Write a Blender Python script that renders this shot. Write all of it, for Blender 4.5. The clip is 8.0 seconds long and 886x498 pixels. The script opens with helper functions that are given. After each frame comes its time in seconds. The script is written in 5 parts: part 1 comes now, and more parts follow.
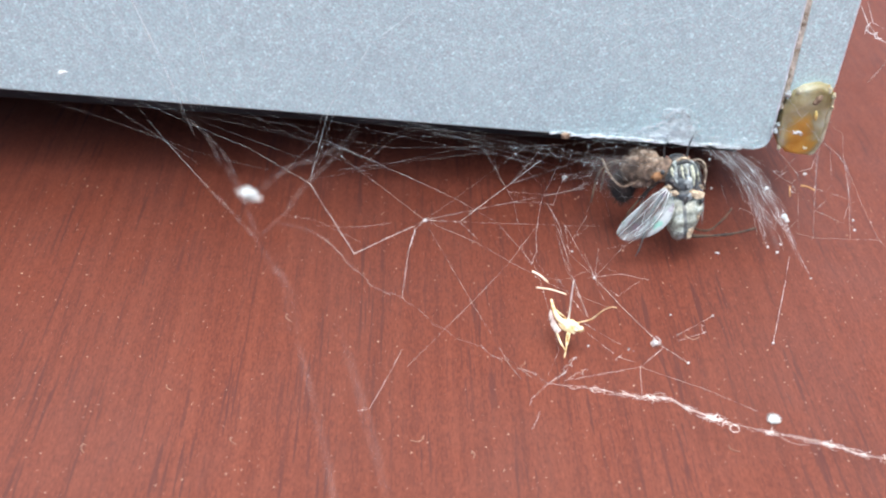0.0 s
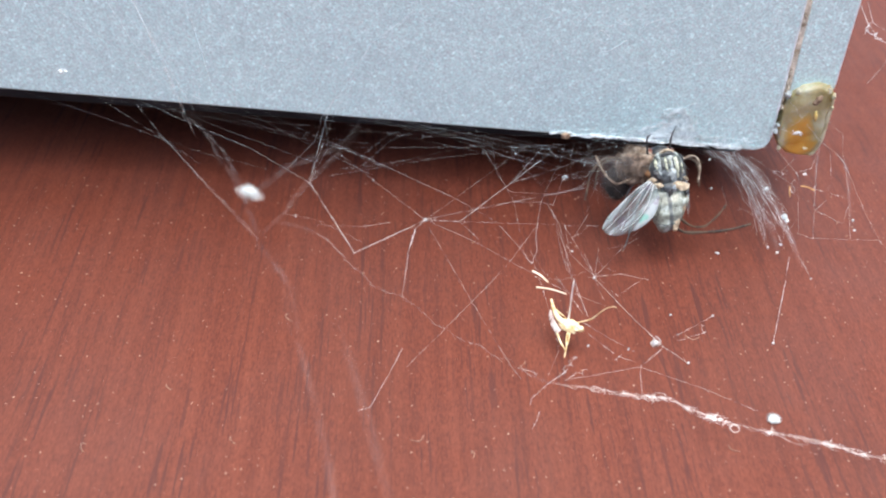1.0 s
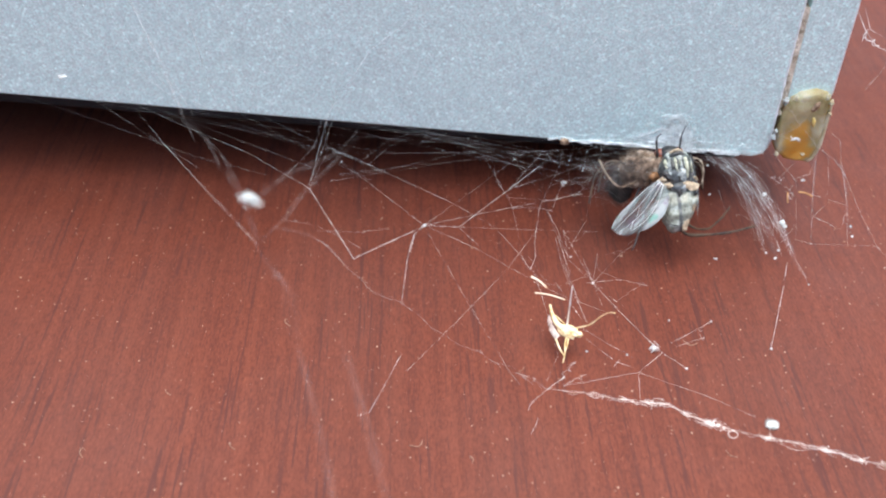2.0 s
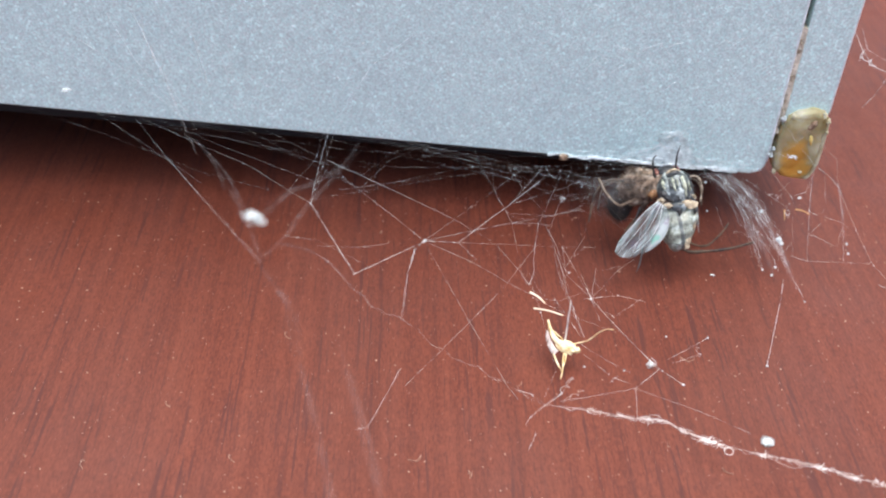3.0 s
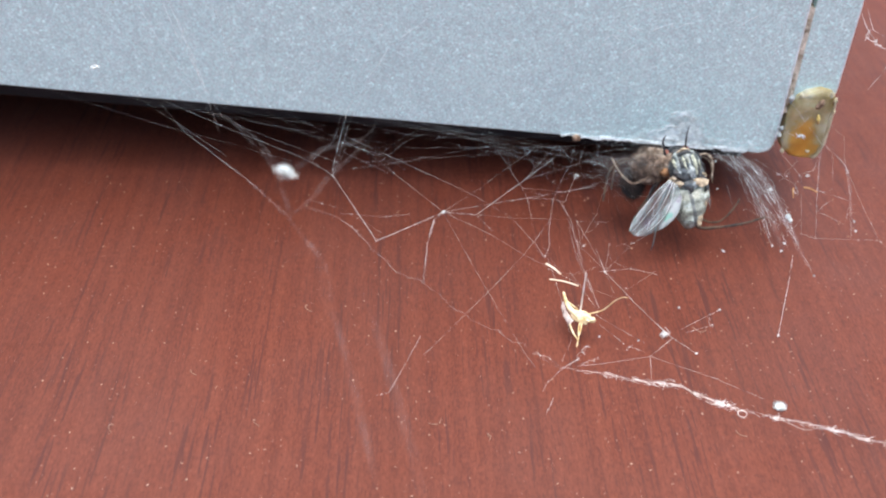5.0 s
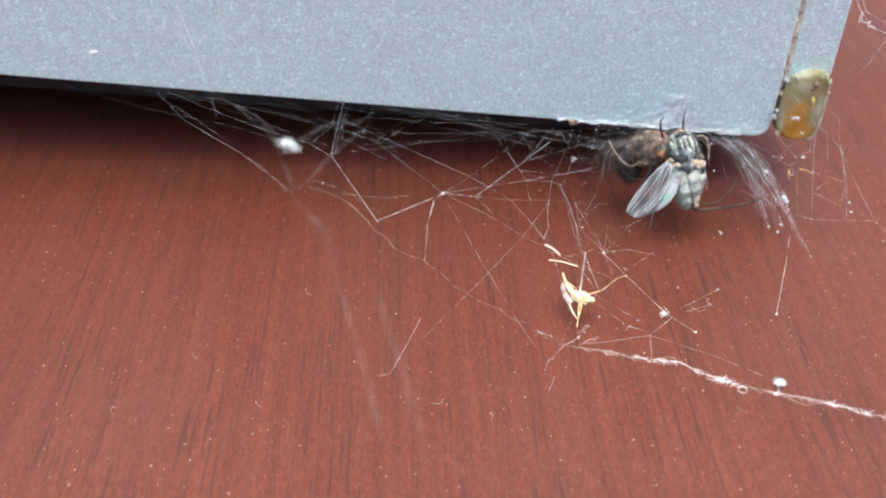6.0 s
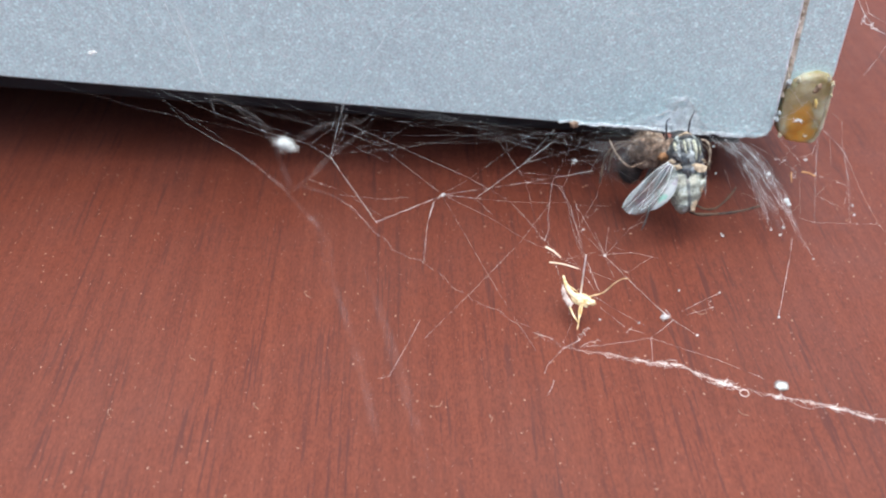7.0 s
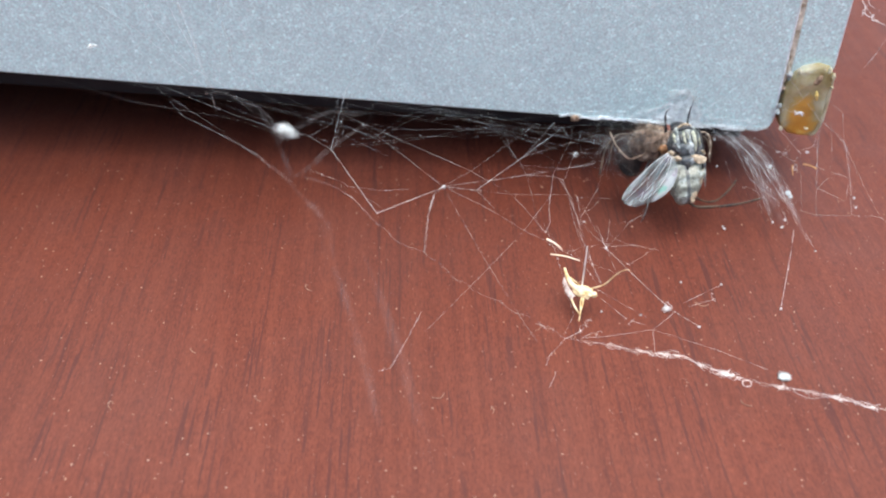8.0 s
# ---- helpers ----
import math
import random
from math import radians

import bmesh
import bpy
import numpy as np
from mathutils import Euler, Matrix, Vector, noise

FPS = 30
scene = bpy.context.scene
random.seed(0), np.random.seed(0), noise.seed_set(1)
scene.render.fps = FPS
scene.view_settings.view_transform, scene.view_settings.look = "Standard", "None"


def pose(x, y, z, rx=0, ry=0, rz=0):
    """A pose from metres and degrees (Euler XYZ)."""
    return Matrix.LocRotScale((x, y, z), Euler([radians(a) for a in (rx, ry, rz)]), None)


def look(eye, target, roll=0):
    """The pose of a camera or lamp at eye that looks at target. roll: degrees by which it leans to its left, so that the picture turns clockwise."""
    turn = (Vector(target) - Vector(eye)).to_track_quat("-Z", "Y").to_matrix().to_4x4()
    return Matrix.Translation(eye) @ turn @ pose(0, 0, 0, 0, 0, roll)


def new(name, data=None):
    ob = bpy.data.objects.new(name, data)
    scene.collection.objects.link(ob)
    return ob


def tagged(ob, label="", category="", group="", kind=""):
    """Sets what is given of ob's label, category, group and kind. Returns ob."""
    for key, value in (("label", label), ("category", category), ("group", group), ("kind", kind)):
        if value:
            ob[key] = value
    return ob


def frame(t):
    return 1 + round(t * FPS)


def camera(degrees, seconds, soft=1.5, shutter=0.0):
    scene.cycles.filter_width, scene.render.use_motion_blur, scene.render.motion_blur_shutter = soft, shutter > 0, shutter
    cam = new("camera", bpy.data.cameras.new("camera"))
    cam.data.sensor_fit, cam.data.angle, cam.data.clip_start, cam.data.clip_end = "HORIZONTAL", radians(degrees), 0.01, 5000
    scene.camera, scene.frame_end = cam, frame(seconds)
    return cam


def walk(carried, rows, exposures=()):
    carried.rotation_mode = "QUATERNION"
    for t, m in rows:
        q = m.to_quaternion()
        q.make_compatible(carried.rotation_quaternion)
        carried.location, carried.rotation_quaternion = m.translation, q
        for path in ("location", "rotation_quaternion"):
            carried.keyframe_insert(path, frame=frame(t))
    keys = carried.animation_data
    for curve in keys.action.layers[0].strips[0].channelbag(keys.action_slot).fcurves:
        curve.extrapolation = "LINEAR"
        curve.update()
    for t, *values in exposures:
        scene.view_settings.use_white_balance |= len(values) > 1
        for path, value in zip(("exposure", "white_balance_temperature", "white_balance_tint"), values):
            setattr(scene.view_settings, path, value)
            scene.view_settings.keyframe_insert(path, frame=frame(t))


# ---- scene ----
cam = camera(48.0, 8.0, soft=2.1)
# a wide-open lens close to its subject: sharp about the husk, soft before and behind it
cam.data.dof.use_dof, cam.data.dof.focus_distance, cam.data.dof.aperture_fstop = True, 0.080, 46.0
MM = 0.001
# seconds, eye in millimetres, yaw, pitch and roll in degrees
PATH = [
    (0, 0.001, 0.000, 55.999, 0.000, -40.499, 0.025),
    (0.5, -0.077, 0.307, 56.195, -0.098, -40.682, 0.177),
    (1, -0.089, -0.072, 55.883, -0.082, -40.418, 0.147),
    (1.5, -0.215, -0.038, 56.078, -0.202, -40.406, 0.267),
    (2.8, -0.096, -0.191, 56.182, -0.143, -39.915, 0.513),
    (3, -0.463, -0.052, 57.094, -0.529, -39.923, 1.004),
    (3.5, -0.653, -0.356, 56.949, -0.666, -39.741, 1.080),
    (4, -0.467, -0.588, 56.591, -0.519, -39.435, 1.029),
    (4.5, -0.324, -0.893, 55.608, -0.353, -38.905, 0.911),
    (4.7, -1.034, -2.083, 55.778, -0.285, -38.940, 0.880),
    (5.8, -2.252, -5.248, 53.945, -0.889, -38.375, 0.438),
    (6, -2.406, -5.216, 54.145, -1.038, -38.515, 0.630),
    (6.5, -2.359, -5.279, 53.993, -0.988, -38.345, 0.623),
    (7, -2.079, -5.060, 53.608, -0.753, -38.169, 0.561),
    (7.5, -1.845, -4.785, 53.512, -0.513, -38.092, 0.457),
    (8, -2.085, -5.577, 52.647, -0.689, -37.825, 0.315),
]
# seconds, stops, kelvin, tint: the clip's camera darkens a little on the way
EXPOSURES = [(0, 1.98, 6500, 6), (1.7, 1.87, 6500, 6), (2.8, 1.81, 6450, 6), (4.7, 1.8, 6450, 6), (5.8, 1.79, 6500, 6), (8, 1.77, 6500, 6)]
walk(cam, [(t, pose(x * MM, y * MM, z * MM, 90 + pitch, 0, yaw) @ pose(0, 0, 0, 0, 0, roll)) for t, x, y, z, yaw, pitch, roll in PATH], EXPOSURES)

# ---- light: a bright overcast sky, the sun spread wide behind thin cloud ----
SUN_ELEVATION, SUN_ROTATION = radians(82), radians(40)
world = bpy.data.worlds.new("overcast_sky")
scene.world = world
world.use_nodes = True
wn = world.node_tree
sky = wn.nodes.new("ShaderNodeTexSky")
sky.sky_type = "NISHITA"
sky.sun_disc = False
sky.sun_elevation, sky.sun_rotation = SUN_ELEVATION, SUN_ROTATION
sky.air_density, sky.dust_density, sky.ozone_density = 0.8, 4.0, 1.0
wn.links.new(sky.outputs[0], wn.nodes["Background"].inputs["Color"])
wn.nodes["Background"].inputs["Strength"].default_value = 0.15
sun = new("sun", bpy.data.lights.new("sun", "SUN"))
sun.data.energy, sun.data.angle, sun.data.color = 1.0, radians(105), (1.0, 0.97, 0.93)
sun.matrix_world = look((0.08, 0.1, 1.0), (0, 0, 0))


# ---- helpers of this scene ----
def material(name, colour=(0.5, 0.5, 0.5), rough=0.5, **more):
    mat = bpy.data.materials.new(name)
    mat.use_nodes = True
    bsdf = mat.node_tree.nodes["Principled BSDF"]
    bsdf.inputs["Base Color"].default_value = (*colour, 1)
    bsdf.inputs["Roughness"].default_value = rough
    for key, value in more.items():
        bsdf.inputs[key.replace("_", " ")].default_value = value
    return mat, mat.node_tree.nodes, mat.node_tree.links, bsdf


def node(nodes, kind, **inputs):
    n = nodes.new("ShaderNode" + kind)
    for key, value in inputs.items():
        n.inputs[key.replace("_", " ")].default_value = value
    return n


def ramp(nodes, links, source, *stops):
    r = nodes.new("ShaderNodeValToRGB")
    while len(r.color_ramp.elements) < len(stops):
        r.color_ramp.elements.new(0.5)
    for e, (at, c) in zip(r.color_ramp.elements, stops):
        e.position, e.color = at, (*c, 1) if not isinstance(c, float) else (c, c, c, 1)
    links.new(source, r.inputs[0])
    return r.outputs[0]


def mapped(nodes, links, scale=(1, 1, 1), turn=0.0):
    tex, spin, m = nodes.new("ShaderNodeTexCoord"), nodes.new("ShaderNodeMapping"), nodes.new("ShaderNodeMapping")
    spin.inputs["Rotation"].default_value = (0, 0, radians(turn))
    m.inputs["Scale"].default_value = scale
    links.new(tex.outputs["Object"], spin.inputs["Vector"])
    links.new(spin.outputs[0], m.inputs["Vector"])
    return m.outputs[0]


def noise_tex(nodes, links, vector, scale, detail=3.0, rough=0.55):
    n = node(nodes, "TexNoise", Scale=scale, Detail=detail, Roughness=rough)
    links.new(vector, n.inputs["Vector"])
    return n.outputs["Fac"]


def mixed(nodes, links, a, b, fac, blend="MIX"):
    m = nodes.new("ShaderNodeMix")
    m.data_type, m.blend_type = "RGBA", blend
    for value, socket in ((fac, m.inputs[0]), (a, m.inputs[6]), (b, m.inputs[7])):
        if isinstance(value, (int, float)):
            socket.default_value = value
        elif isinstance(value, tuple):
            socket.default_value = (*value, 1)
        else:
            links.new(value, socket)
    return m.outputs[2]


def bumped(nodes, links, bsdf, height, strength, distance):
    b = node(nodes, "Bump", Strength=strength, Distance=distance)
    links.new(height, b.inputs["Height"])
    links.new(b.outputs[0], bsdf.inputs["Normal"])


def part(name, bm, mat, parent=None, label="", smooth=True):
    """Links a bmesh given in millimetres as one mesh object."""
    bm.transform(Matrix.Scale(MM, 4))
    mesh = bpy.data.meshes.new(name)
    bm.to_mesh(mesh)
    bm.free()
    if smooth:
        mesh.polygons.foreach_set("use_smooth", [True] * len(mesh.polygons))
    mesh.materials.append(mat)
    ob = new(name, mesh)
    ob.parent = parent
    if label:
        ob["label"] = label
    return ob


def block(bm, lo, hi, bevel=0.0, segments=2):
    """A box from corner to corner, its edges rounded."""
    made = bmesh.ops.create_cube(bm, size=1)["verts"]
    for v in made:
        v.co = Vector([lo[i] + (v.co[i] + 0.5) * (hi[i] - lo[i]) for i in range(3)])
    if bevel:
        edges = list({e for v in made for e in v.link_edges})
        bmesh.ops.bevel(bm, geom=edges, offset=bevel, segments=segments, profile=0.5, affect="EDGES")
    return bm


def plate(bm, outline, front, back, bevel):
    """An upright sheet along the casing's face, from an outline of (x, z); front and back are depths behind the face."""
    rings = [[bm.verts.new(on_face(x, z, d)) for x, z in outline] for d in (front, back)]
    bm.faces.new(rings[0])
    bm.faces.new(rings[1][::-1])
    n = len(outline)
    for i in range(n):
        bm.faces.new((rings[0][i], rings[1][i], rings[1][(i + 1) % n], rings[0][(i + 1) % n]))
    bmesh.ops.recalc_face_normals(bm, faces=bm.faces)
    rim = [e for e in bm.edges if e.verts[0] in rings[0] and e.verts[1] in rings[0]]
    bmesh.ops.bevel(bm, geom=rim, offset=bevel, segments=3, profile=0.5, affect="EDGES")
    return bm


def blob(bm, centre, radii, turn=(0, 0, 0), level=3, rough=0.0, seed=0):
    """A rounded body: an icosphere with three radii, lumpy where rough is given."""
    made = bmesh.ops.create_icosphere(bm, subdivisions=level, radius=1)["verts"]
    m = Matrix.LocRotScale(centre, Euler([radians(a) for a in turn]), radii)
    for v in made:
        lump = 1 + rough * noise.noise(v.co * 2.3 + Vector((seed * 7.1, 3.3, seed))) if rough else 1
        v.co = m @ (v.co * lump)
    return bm


def smooth_line(points, steps):
    """Points along a smooth line through the given ones."""
    pts = [Vector(p) for p in points]
    if len(pts) == 2:
        return [pts[0].lerp(pts[1], i / steps) for i in range(steps + 1)]
    ext = [2 * pts[0] - pts[1], *pts, 2 * pts[-1] - pts[-2]]
    line = []
    for a, b, c, d in zip(ext, ext[1:], ext[2:], ext[3:]):
        for i in range(steps):
            t = i / steps
            line.append(0.5 * (2 * b + (c - a) * t + (2 * a - 5 * b + 4 * c - d) * t * t + (3 * b - a - 3 * c + d) * t**3))
    return [*line, pts[-1]]


def tube(bm, line, radius, sides=5):
    """A thin tube along a line; radius is a number or a function of 0..1."""
    rings = []
    for i, p in enumerate(line):
        way = (line[min(i + 1, len(line) - 1)] - line[max(i - 1, 0)]).normalized()
        side = way.cross(Vector((0.31, 0.2, 0.93))).normalized()
        up = side.cross(way)
        r = radius(i / (len(line) - 1)) if callable(radius) else radius
        rings.append([bm.verts.new(p + r * (math.cos(a) * side + math.sin(a) * up)) for a in (2 * math.pi * k / sides for k in range(sides))])
    for a, b in zip(rings, rings[1:]):
        for k in range(sides):
            bm.faces.new((a[k], a[(k + 1) % sides], b[(k + 1) % sides], b[k]))
    bm.faces.new(rings[0][::-1])
    bm.faces.new(rings[-1])
    return bm


def on_face(x, z, back=0.0):
    """A place on the casing's front, which stands nearly square to the walk, in millimetres."""
    return Vector((x + 0.06 * back, 74.7 - 0.06 * x + back, z))


def under_edge(x):
    """The height of the casing's lower edge, which falls to its corner."""
    return 6.85 - 0.0552 * x


# ---- materials ----
def wood_veneer():
    mat, n, l, b = material("red_brown_wood_veneer", rough=0.55, Specular_IOR_Level=0.13)
    # long streaks, fine fibres and short dark pores along the grain
    streak = noise_tex(n, l, mapped(n, l, (1100, 30, 30), -1.5), 1.0, 4, 0.6)
    fibre = noise_tex(n, l, mapped(n, l, (9800, 950, 100), -1.5), 1.0, 4, 0.7)
    broad = noise_tex(n, l, mapped(n, l, (60, 18, 20), -1.5), 1.0, 3, 0.5)
    pore = noise_tex(n, l, mapped(n, l, (3400, 130, 100), -1.5), 1.0, 3, 0.55)
    dash = noise_tex(n, l, mapped(n, l, (7600, 700, 100), -1.5), 1.0, 2, 0.5)
    fleck = noise_tex(n, l, mapped(n, l, (7000, 2600, 100)), 1.0, 3, 0.65)
    where = noise_tex(n, l, mapped(n, l, (300, 42, 100), -1.5), 1.0, 3, 0.6)
    c = ramp(n, l, streak, (0.3, (0.086, 0.0222, 0.0132)), (0.5, (0.104, 0.0272, 0.0157)), (0.7, (0.117, 0.0318, 0.018)))
    c = mixed(n, l, c, ramp(n, l, fibre, (0.35, (0.74, 0.69, 0.72)), (0.65, (1.2, 1.25, 1.22))), 0.85, "MULTIPLY")
    c = mixed(n, l, c, ramp(n, l, broad, (0.3, (0.88, 0.87, 0.88)), (0.7, (1.07, 1.07, 1.06))), 0.9, "MULTIPLY")
    c = mixed(n, l, c, ramp(n, l, fleck, (0.34, (0.74, 0.7, 0.73)), (0.66, (1.22, 1.26, 1.23))), 0.85, "MULTIPLY")
    c = mixed(n, l, c, (0.062, 0.017, 0.013), ramp(n, l, dash, (0.6, 0.0), (0.68, 0.7)))
    gate = n.new("ShaderNodeMath")
    gate.operation = "MULTIPLY"
    l.new(ramp(n, l, pore, (0.54, 0.0), (0.61, 1.0)), gate.inputs[0])
    l.new(ramp(n, l, where, (0.44, 0.12), (0.57, 0.8)), gate.inputs[1])
    c = mixed(n, l, c, (0.052, 0.0155, 0.0128), gate.outputs[0])
    # greyish patches that put the wood's hazy sheen into its colour
    film = noise_tex(n, l, mapped(n, l, (75, 42, 60), 8.0), 1.0, 4, 0.6)
    c = mixed(n, l, c, (0.088, 0.046, 0.04), ramp(n, l, film, (0.42, 0.0), (0.68, 0.17)))
    l.new(c, b.inputs["Base Color"])
    l.new(ramp(n, l, noise_tex(n, l, mapped(n, l, (300, 300, 300)), 1.0, 4), (0.3, 0.44), (0.7, 0.58)), b.inputs["Roughness"])
    bumped(n, l, b, fibre, 0.2, 0.00005)
    return mat


def flakes(nodes, links, vector, scale):
    """A random value and a second one for each small cell, as in metal-flake paint."""
    v = node(nodes, "TexVoronoi", Scale=scale)
    links.new(vector, v.inputs["Vector"])
    sep = nodes.new("ShaderNodeSeparateColor")
    links.new(v.outputs["Color"], sep.inputs[0])
    return sep.outputs[0], sep.outputs[1]


def silver_paint():
    mat, n, l, b = material("silver_grey_paint", rough=0.62, Metallic=0.2)
    v = mapped(n, l)
    grain = noise_tex(n, l, v, 5200, 3, 0.75)
    cloud = noise_tex(n, l, v, 900, 2, 0.5)
    wide = noise_tex(n, l, v, 45, 3, 0.5)
    fine, tone = flakes(n, l, v, 9500)
    coarse, tone_b = flakes(n, l, v, 4400)
    c = ramp(n, l, grain, (0.34, (0.51, 0.65, 0.635)), (0.5, (0.6, 0.765, 0.745)), (0.66, (0.665, 0.85, 0.83)))
    c = mixed(n, l, c, ramp(n, l, fine, (0.0, 0.84), (0.45, 0.98), (0.8, 1.06), (1.0, 1.3)), 0.75, "MULTIPLY")
    c = mixed(n, l, c, ramp(n, l, coarse, (0.0, 0.9), (0.6, 1.0), (0.9, 1.05), (1.0, 1.32)), 0.8, "MULTIPLY")
    c = mixed(n, l, c, ramp(n, l, tone, (0.0, (1.08, 0.97, 1.0)), (0.5, (1.0, 1.0, 1.0)), (1.0, (0.93, 1.02, 1.03))), 0.8, "MULTIPLY")
    c = mixed(n, l, c, ramp(n, l, cloud, (0.3, (0.93, 0.93, 0.94)), (0.7, (1.05, 1.05, 1.05))), 0.8, "MULTIPLY")
    c = mixed(n, l, c, ramp(n, l, wide, (0.3, (0.95, 0.95, 0.96)), (0.7, (1.04, 1.04, 1.03))), 1.0, "MULTIPLY")
    l.new(c, b.inputs["Base Color"])
    bumped(n, l, b, grain, 0.5, 0.00006)
    return mat


def silk(name, colour, clear, through_light=0.4):
    """Silk lets part of the light through and scatters the rest on both of its sides."""
    mat, n, l, b = material(name, colour, 0.35)
    n.remove(b)
    front, back, both = n.new("ShaderNodeBsdfDiffuse"), n.new("ShaderNodeBsdfTranslucent"), n.new("ShaderNodeMixShader")
    gap, thin = n.new("ShaderNodeBsdfTransparent"), n.new("ShaderNodeMixShader")
    front.inputs["Color"].default_value = back.inputs["Color"].default_value = (*colour, 1)
    both.inputs[0].default_value = through_light
    l.new(front.outputs[0], both.inputs[1])
    l.new(back.outputs[0], both.inputs[2])
    fuzz = noise_tex(n, l, mapped(n, l), 700, 4, 0.7)
    l.new(ramp(n, l, fuzz, (0.38, (1 - clear) * 0.15), (0.62, min(1.0, (1 - clear) * 1.6))), thin.inputs[0])
    l.new(gap.outputs[0], thin.inputs[1])
    l.new(both.outputs[0], thin.inputs[2])
    l.new(thin.outputs[0], n["Material Output"].inputs["Surface"])
    return mat


def mottled(name, dark, light, scale, rough=0.6, spread=0.15, **more):
    mat, n, l, b = material(name, rough=rough, **more)
    f = noise_tex(n, l, mapped(n, l), scale, 4, 0.6)
    l.new(ramp(n, l, f, (0.5 - spread, dark), (0.5 + spread, light)), b.inputs["Base Color"])
    bumped(n, l, b, f, 0.3, 0.00005)
    return mat


def amber_rubber():
    mat, n, l, b = material("amber_rubber", rough=0.2, Transmission_Weight=0.35, IOR=1.42)
    v = mapped(n, l)
    f = noise_tex(n, l, v, 420, 4, 0.6)
    away = n.new("ShaderNodeVectorMath")
    away.operation = "SUBTRACT"
    l.new(v, away.inputs[0])
    away.inputs[1].default_value = (0.03095, 0.0725, 0.0066)
    shrink = n.new("ShaderNodeVectorMath")
    shrink.operation = "MULTIPLY"
    l.new(away.outputs[0], shrink.inputs[0])
    shrink.inputs[1].default_value = (340, 0, 205)
    far = n.new("ShaderNodeVectorMath")
    far.operation = "LENGTH"
    l.new(shrink.outputs[0], far.inputs[0])
    warp = n.new("ShaderNodeMath")
    warp.operation = "MULTIPLY_ADD"
    l.new(f, warp.inputs[0])
    warp.inputs[1].default_value = 0.9
    l.new(far.outputs["Value"], warp.inputs[2])
    c = ramp(n, l, warp.outputs[0], (0.45, (0.62, 0.27, 0.035)), (0.8, (0.66, 0.37, 0.09)), (0.97, (0.5, 0.39, 0.17)), (1.0, (0.47, 0.43, 0.26)))
    rim = ramp(n, l, f, (0.36, (0.32, 0.25, 0.1)), (0.5, (0.56, 0.48, 0.26)), (0.64, (0.72, 0.69, 0.5)))
    edge = n.new("ShaderNodeMapRange")
    l.new(warp.outputs[0], edge.inputs["Value"])
    edge.inputs["From Min"].default_value, edge.inputs["From Max"].default_value = 0.85, 1.5
    l.new(mixed(n, l, c, rim, edge.outputs[0]), b.inputs["Base Color"])
    b.inputs["Subsurface Weight"].default_value = 0.4
    b.inputs["Subsurface Radius"].default_value = (0.002, 0.0012, 0.0006)
    bumped(n, l, b, noise_tex(n, l, v, 600, 3), 0.6, 0.0003)
    return mat


def fly_thorax():
    mat, n, l, b = material("striped_thorax", rough=0.38)
    v = mapped(n, l)
    sep = n.new("ShaderNodeSeparateXYZ")
    l.new(v, sep.inputs[0])
    warp = noise_tex(n, l, v, 900, 3)
    add = n.new("ShaderNodeMath")
    add.operation = "MULTIPLY_ADD"
    l.new(warp, add.inputs[0])
    add.inputs[1].default_value = 0.0017
    l.new(sep.outputs["X"], add.inputs[2])
    k = n.new("ShaderNodeMath")
    k.operation = "MULTIPLY"
    k.inputs[1].default_value = 2 * math.pi / 0.00094
    l.new(add.outputs[0], k.inputs[0])
    wave = n.new("ShaderNodeMath")
    wave.operation = "SINE"
    l.new(k.outputs[0], wave.inputs[0])
    front = n.new("ShaderNodeMapRange")
    l.new(sep.outputs["Y"], front.inputs["Value"])
    front.inputs["From Min"].default_value, front.inputs["From Max"].default_value = 0.0012, 0.0028
    cool = ramp(n, l, wave.outputs[0], (0.0, (0.07, 0.08, 0.085)), (0.25, (0.2, 0.235, 0.24)), (0.9, (0.34, 0.38, 0.38)))
    warm = ramp(n, l, wave.outputs[0], (0.0, (0.09, 0.105, 0.1)), (0.35, (0.21, 0.24, 0.23)), (0.95, (0.36, 0.4, 0.37)))
    c = mixed(n, l, cool, warm, front.outputs[0])
    dapple = ramp(n, l, noise_tex(n, l, v, 2600, 4, 0.7), (0.36, (0.35, 0.36, 0.37)), (0.62, (1.35, 1.35, 1.35)))
    c = mixed(n, l, c, dapple, 0.9, "MULTIPLY")
    l.new(c, b.inputs["Base Color"])
    bumped(n, l, b, noise_tex(n, l, v, 3500, 3), 0.6, 0.00007)
    return mat


